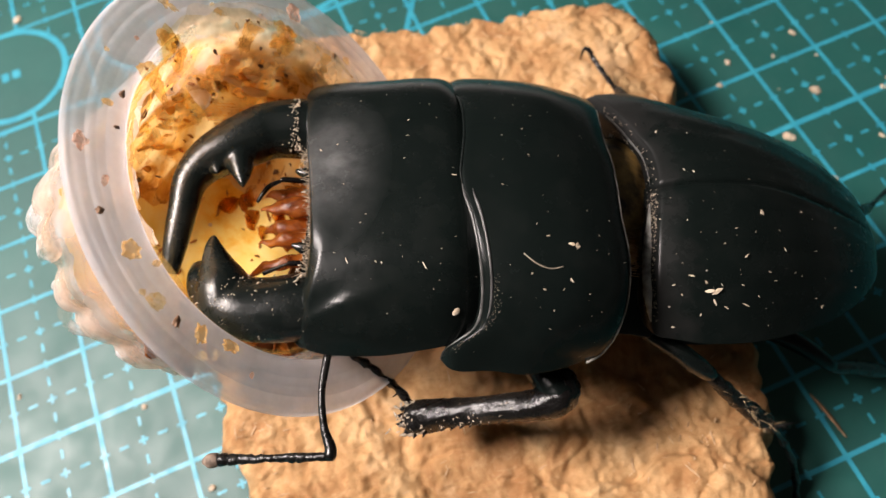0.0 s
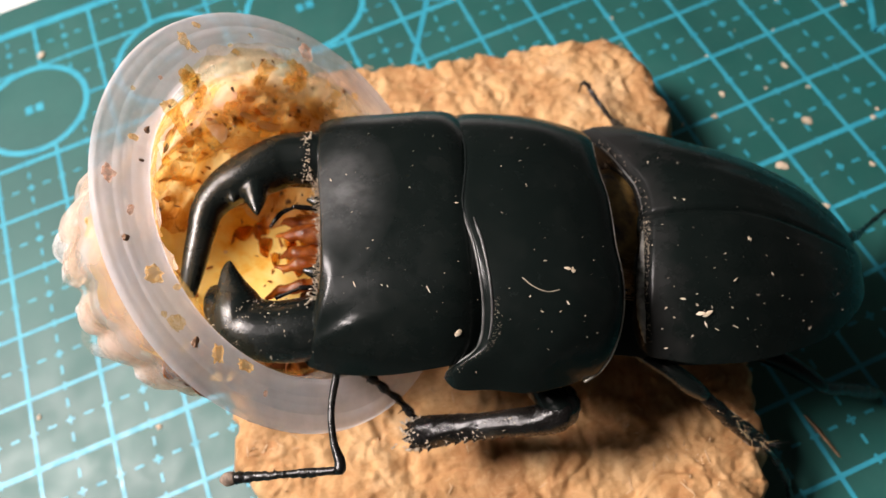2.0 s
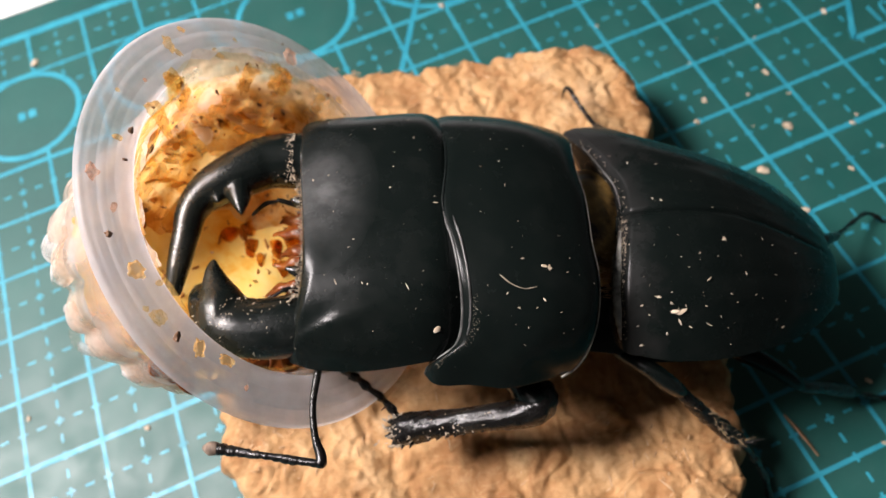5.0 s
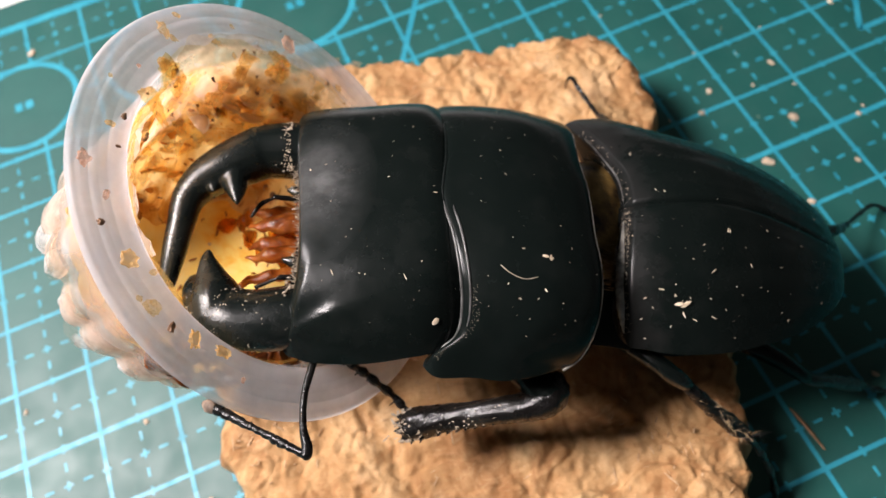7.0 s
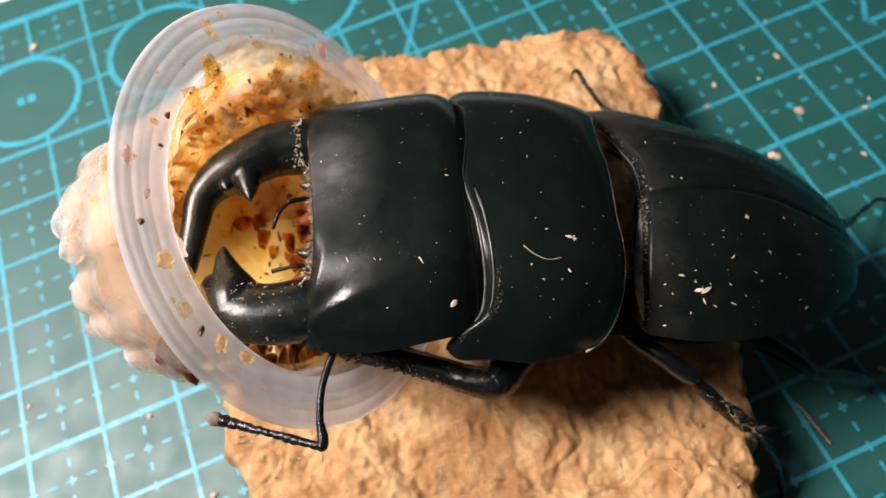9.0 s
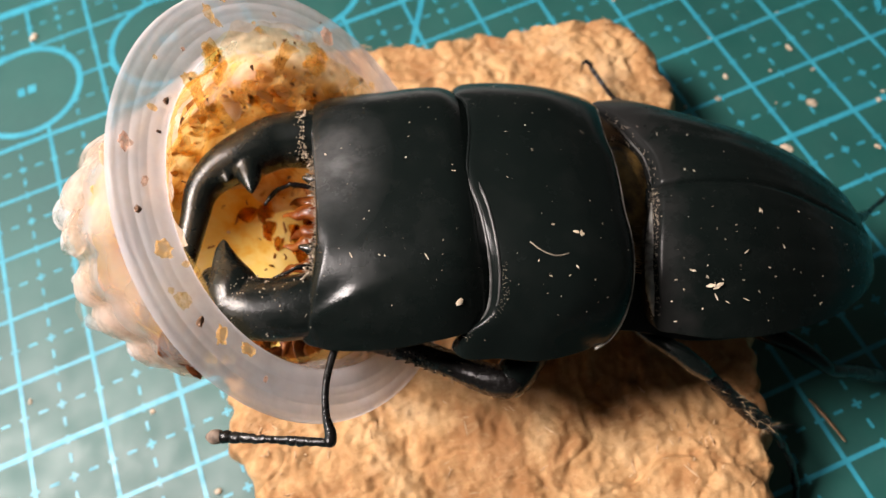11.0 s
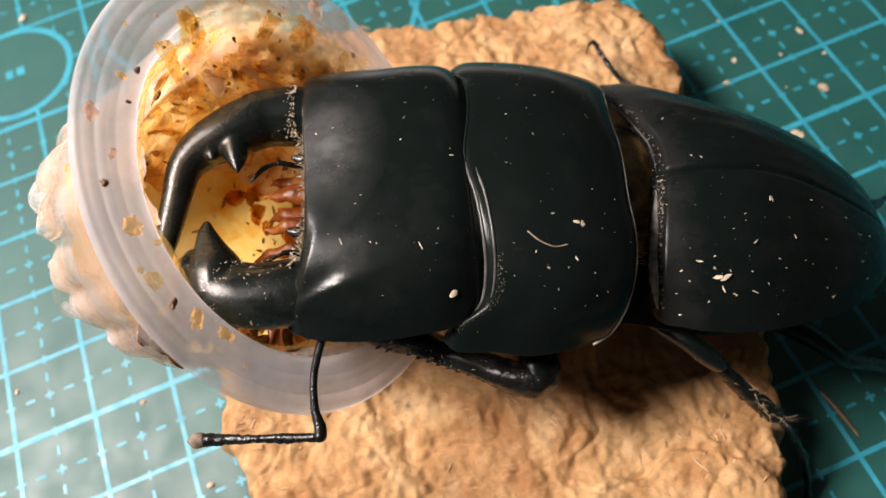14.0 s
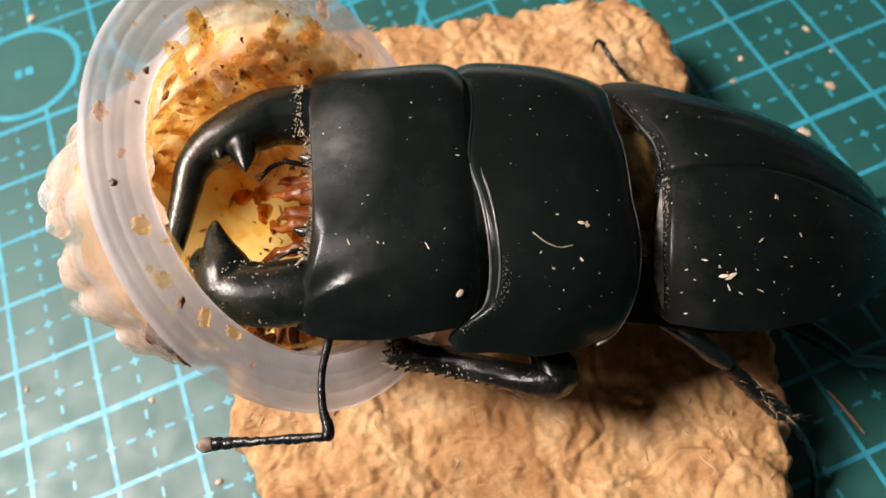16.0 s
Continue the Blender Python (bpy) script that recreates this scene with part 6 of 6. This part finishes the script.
WHIP_ROWS = [
    (0, -1.2198, -1.9631, 0.1000, 0.30, 7.16, 178.38),
    (0.5, -1.2239, -1.9619, 0.1018, 0.76, 7.83, 179.90),
    (1, -1.2179, -1.9664, 0.1047, 0.83, 7.71, 179.64),
    (1.5, -1.2156, -1.9583, 0.0948, 0.53, 7.60, 179.19),
    (2, -1.2023, -1.9574, 0.1304, 0.46, 9.54, -179.85),
    (2.5, -1.2046, -1.9548, 0.0904, 0.78, 6.76, -179.21),
    (3, -1.2079, -1.9556, 0.1012, 0.90, 7.00, 178.80),
    (3.5, -1.1887, -1.9542, 0.1512, 0.09, 8.66, 175.80),
    (4, -1.1963, -1.9559, 0.1039, 0.72, 5.00, 174.08),
    (6.5, -1.2096, -1.9548, 0.2014, 0.75, 4.09, 156.06),
    (7, -1.2666, -1.9466, 0.2151, -0.06, 4.77, 152.23),
    (7.5, -1.3480, -1.9455, 0.2046, -0.48, 2.99, 155.03),
    (8, -1.4140, -1.9304, 0.2103, -0.99, -2.33, 151.62),
    (8.5, -1.4295, -1.9305, 0.1661, -1.74, -4.03, 152.45),
    (9, -1.3486, -1.9422, 0.1848, -1.19, 2.72, 160.57),
    (11.5, -1.2621, -1.9224, 0.2336, -2.19, 6.85, 171.22),
    (12, -1.2453, -1.9213, 0.2339, -1.85, 5.61, 170.26),
    (12.5, -1.2032, -1.9240, 0.2171, -1.92, 4.09, 171.37),
    (13, -1.1990, -1.9230, 0.2422, -1.21, 4.51, 172.17),
    (13.5, -1.1970, -1.9137, 0.2531, -1.55, 6.88, 173.22),
    (14, -1.2225, -1.9298, 0.2367, -1.11, 7.88, 176.66),
    (14.5, -1.2184, -1.9318, 0.2316, -1.17, 8.48, 178.15),
    (15, -1.2133, -1.9327, 0.2373, -0.91, 8.48, 177.85),
    (15.5, -1.2156, -1.9406, 0.2321, -0.55, 8.56, 178.41),
    (16, -1.2251, -1.9437, 0.2341, -0.21, 7.83, 179.38),
]
FEMUR_ROWS = [
    (0, -0.3622, -1.4477, 1.1187, 0.18, 4.92, 112.80),
    (0.5, -0.3678, -1.4417, 1.1190, 0.39, 4.39, 111.57),
    (1, -0.3534, -1.4334, 1.1176, 0.15, 4.79, 113.41),
    (1.5, -0.3476, -1.4370, 1.1175, 0.26, 4.86, 112.87),
    (2, -0.3408, -1.4190, 1.1168, 0.26, 4.42, 115.07),
    (2.5, -0.3334, -1.4341, 1.1327, 0.40, 6.30, 115.92),
    (3, -0.3388, -1.4345, 1.1396, 0.35, 5.42, 116.82),
    (3.5, -0.3306, -1.4082, 1.1009, 0.02, 5.12, 116.01),
    (4, -0.3305, -1.4105, 1.1360, 0.51, 6.28, 116.56),
    (6.5, -0.3063, -1.4040, 1.1127, 0.35, 6.95, 118.03),
    (7, -0.2362, -1.3898, 1.1184, 0.20, 4.14, 125.67),
    (7.5, -0.3647, -1.3872, 1.0964, -0.26, 3.91, 113.12),
    (8, -0.5530, -1.3516, 1.0825, -0.11, 4.62, 92.24),
    (8.5, -0.9478, -1.2642, 1.0501, 0.37, 0.71, 47.41),
    (9, -0.9013, -1.2997, 1.0427, -0.02, 1.79, 52.62),
    (11.5, -0.8356, -1.3398, 1.0717, -0.07, 3.19, 59.08),
    (12, -0.8216, -1.3413, 1.0741, 0.15, 3.45, 61.76),
    (12.5, -0.8043, -1.3362, 1.0713, 0.21, 3.97, 63.97),
    (13, -0.6633, -1.3543, 1.0609, 0.00, 4.85, 78.86),
    (13.5, -0.6403, -1.3848, 1.0893, -0.04, 5.01, 82.79),
    (14, -0.5838, -1.3805, 1.0812, 0.08, 5.85, 88.09),
    (14.5, -0.5001, -1.4109, 1.0859, 0.08, 6.12, 97.03),
    (15, -0.4719, -1.4039, 1.0744, -0.06, 5.57, 100.24),
    (15.5, -0.4814, -1.4139, 1.0844, 0.08, 4.87, 99.50),
    (16, -0.4725, -1.3965, 1.0647, -0.09, 6.04, 101.02),
]
TIBIA_ROWS = [
    (0, -0.3622, -1.4477, 1.1187, 0.08, 19.11, -178.42),
    (0.5, -0.3678, -1.4417, 1.1190, 0.19, 19.58, -178.63),
    (1, -0.3534, -1.4334, 1.1176, 0.21, 18.80, -177.74),
    (1.5, -0.3476, -1.4370, 1.1175, 0.36, 19.48, -178.26),
    (2, -0.3408, -1.4190, 1.1168, 0.03, 16.96, -178.22),
    (2.5, -0.3334, -1.4341, 1.1327, 0.65, 17.07, -177.67),
    (3, -0.3388, -1.4345, 1.1396, 0.66, 16.90, -177.10),
    (3.5, -0.3306, -1.4082, 1.1009, 0.03, 17.00, -177.11),
    (4, -0.3305, -1.4105, 1.1360, 0.77, 17.36, -176.39),
    (6.5, -0.3063, -1.4040, 1.1127, 0.87, 16.33, -176.50),
    (7, -0.2362, -1.3898, 1.1184, 0.35, 17.87, -175.62),
    (7.5, -0.3647, -1.3872, 1.0964, -0.63, 9.16, 167.48),
    (8, -0.5530, -1.3516, 1.0825, -0.60, -0.99, 163.93),
    (8.5, -0.9478, -1.2642, 1.0501, -1.53, -1.74, 162.16),
    (9, -0.9013, -1.2997, 1.0427, -1.65, -0.98, 162.10),
    (11.5, -0.8356, -1.3398, 1.0717, -0.65, -1.84, 157.19),
    (12, -0.8216, -1.3413, 1.0741, -0.65, -2.45, 156.16),
    (12.5, -0.8043, -1.3362, 1.0713, -0.30, -2.82, 155.04),
    (13, -0.6633, -1.3543, 1.0609, -0.36, 5.49, 157.11),
    (13.5, -0.6403, -1.3848, 1.0893, -0.37, 3.10, 158.09),
    (14, -0.5838, -1.3805, 1.0812, -0.65, -0.99, 159.54),
    (14.5, -0.5001, -1.4109, 1.0859, -0.20, 5.63, 163.60),
    (15, -0.4719, -1.4039, 1.0744, 0.17, 4.56, 165.95),
    (15.5, -0.4814, -1.4139, 1.0844, -0.35, 6.46, 164.44),
    (16, -0.4725, -1.3965, 1.0647, -0.46, 5.63, 165.03),
]
PALP_ROWS = [(0, 14), (1, 12), (2, 12), (2.5, 4), (3, -2), (4, -2), (6.5, 4), (7, 12), (7.5, 6), (8, 2), (8.5, 28), (9, 32), (11.5, 6), (12.5, 10), (14, 6), (16, 6)]
MOUTH_ROWS = [(0, 0.30), (1, 0.28), (2, 0.28), (2.5, 0.15), (3, 0.02), (4, 0.0), (6.3, 0.36), (7, 0.38), (7.5, 0.26), (8, 0.06), (8.5, 0.0), (9, 0.02), (11.5, 0.18), (13, 0.22), (16, 0.22)]


def motions():
    for ob, rows in ((CUP, CUP_ROWS), (JELLY, CUP_ROWS), (GOT["beetle"], BEETLE_ROWS), (GOT["pronotum"], PRONOTUM_ROWS), (GOT["head"], HEAD_ROWS),
                     (GOT["scape"], SCAPE_ROWS), (GOT["whip"], WHIP_ROWS), (GOT["femur"], FEMUR_ROWS), (GOT["tibia"], TIBIA_ROWS)):
        walk(ob, [(r[0], cm(r[1:])) for r in rows])
    for ob in GOT["mandibles"]:
        walk(ob, [(r[0], cm(r[1:])) for r in HEAD_ROWS])
    for ob in GOT["planted"]:
        walk(ob, [(r[0], cm(r[1:])) for r in PLANTED_ROWS])
    head = Vector(HEAD_PIVOT)
    for side, base, gain in ((1, Vector((-2.45, 0.44, 1.82)), 1.0), (-1, Vector((-2.42, -0.36, 1.74)), -0.7)):
        p = (base - head) * S
        walk(GOT["palp", side], [(t, pose(*p, 0, 0, a * gain)) for t, a in PALP_ROWS])
    p = (Vector((-2.3, 0.1, 1.65)) - head) * S
    for k, ob in enumerate(GOT["mouth"]):
        gain = (1.0, 0.85, 1.1, 0.9, 1.05)[k]
        walk(ob, [(t, pose(p.x - d * gain * S, p.y, p.z)) for t, d in MOUTH_ROWS])


motions()
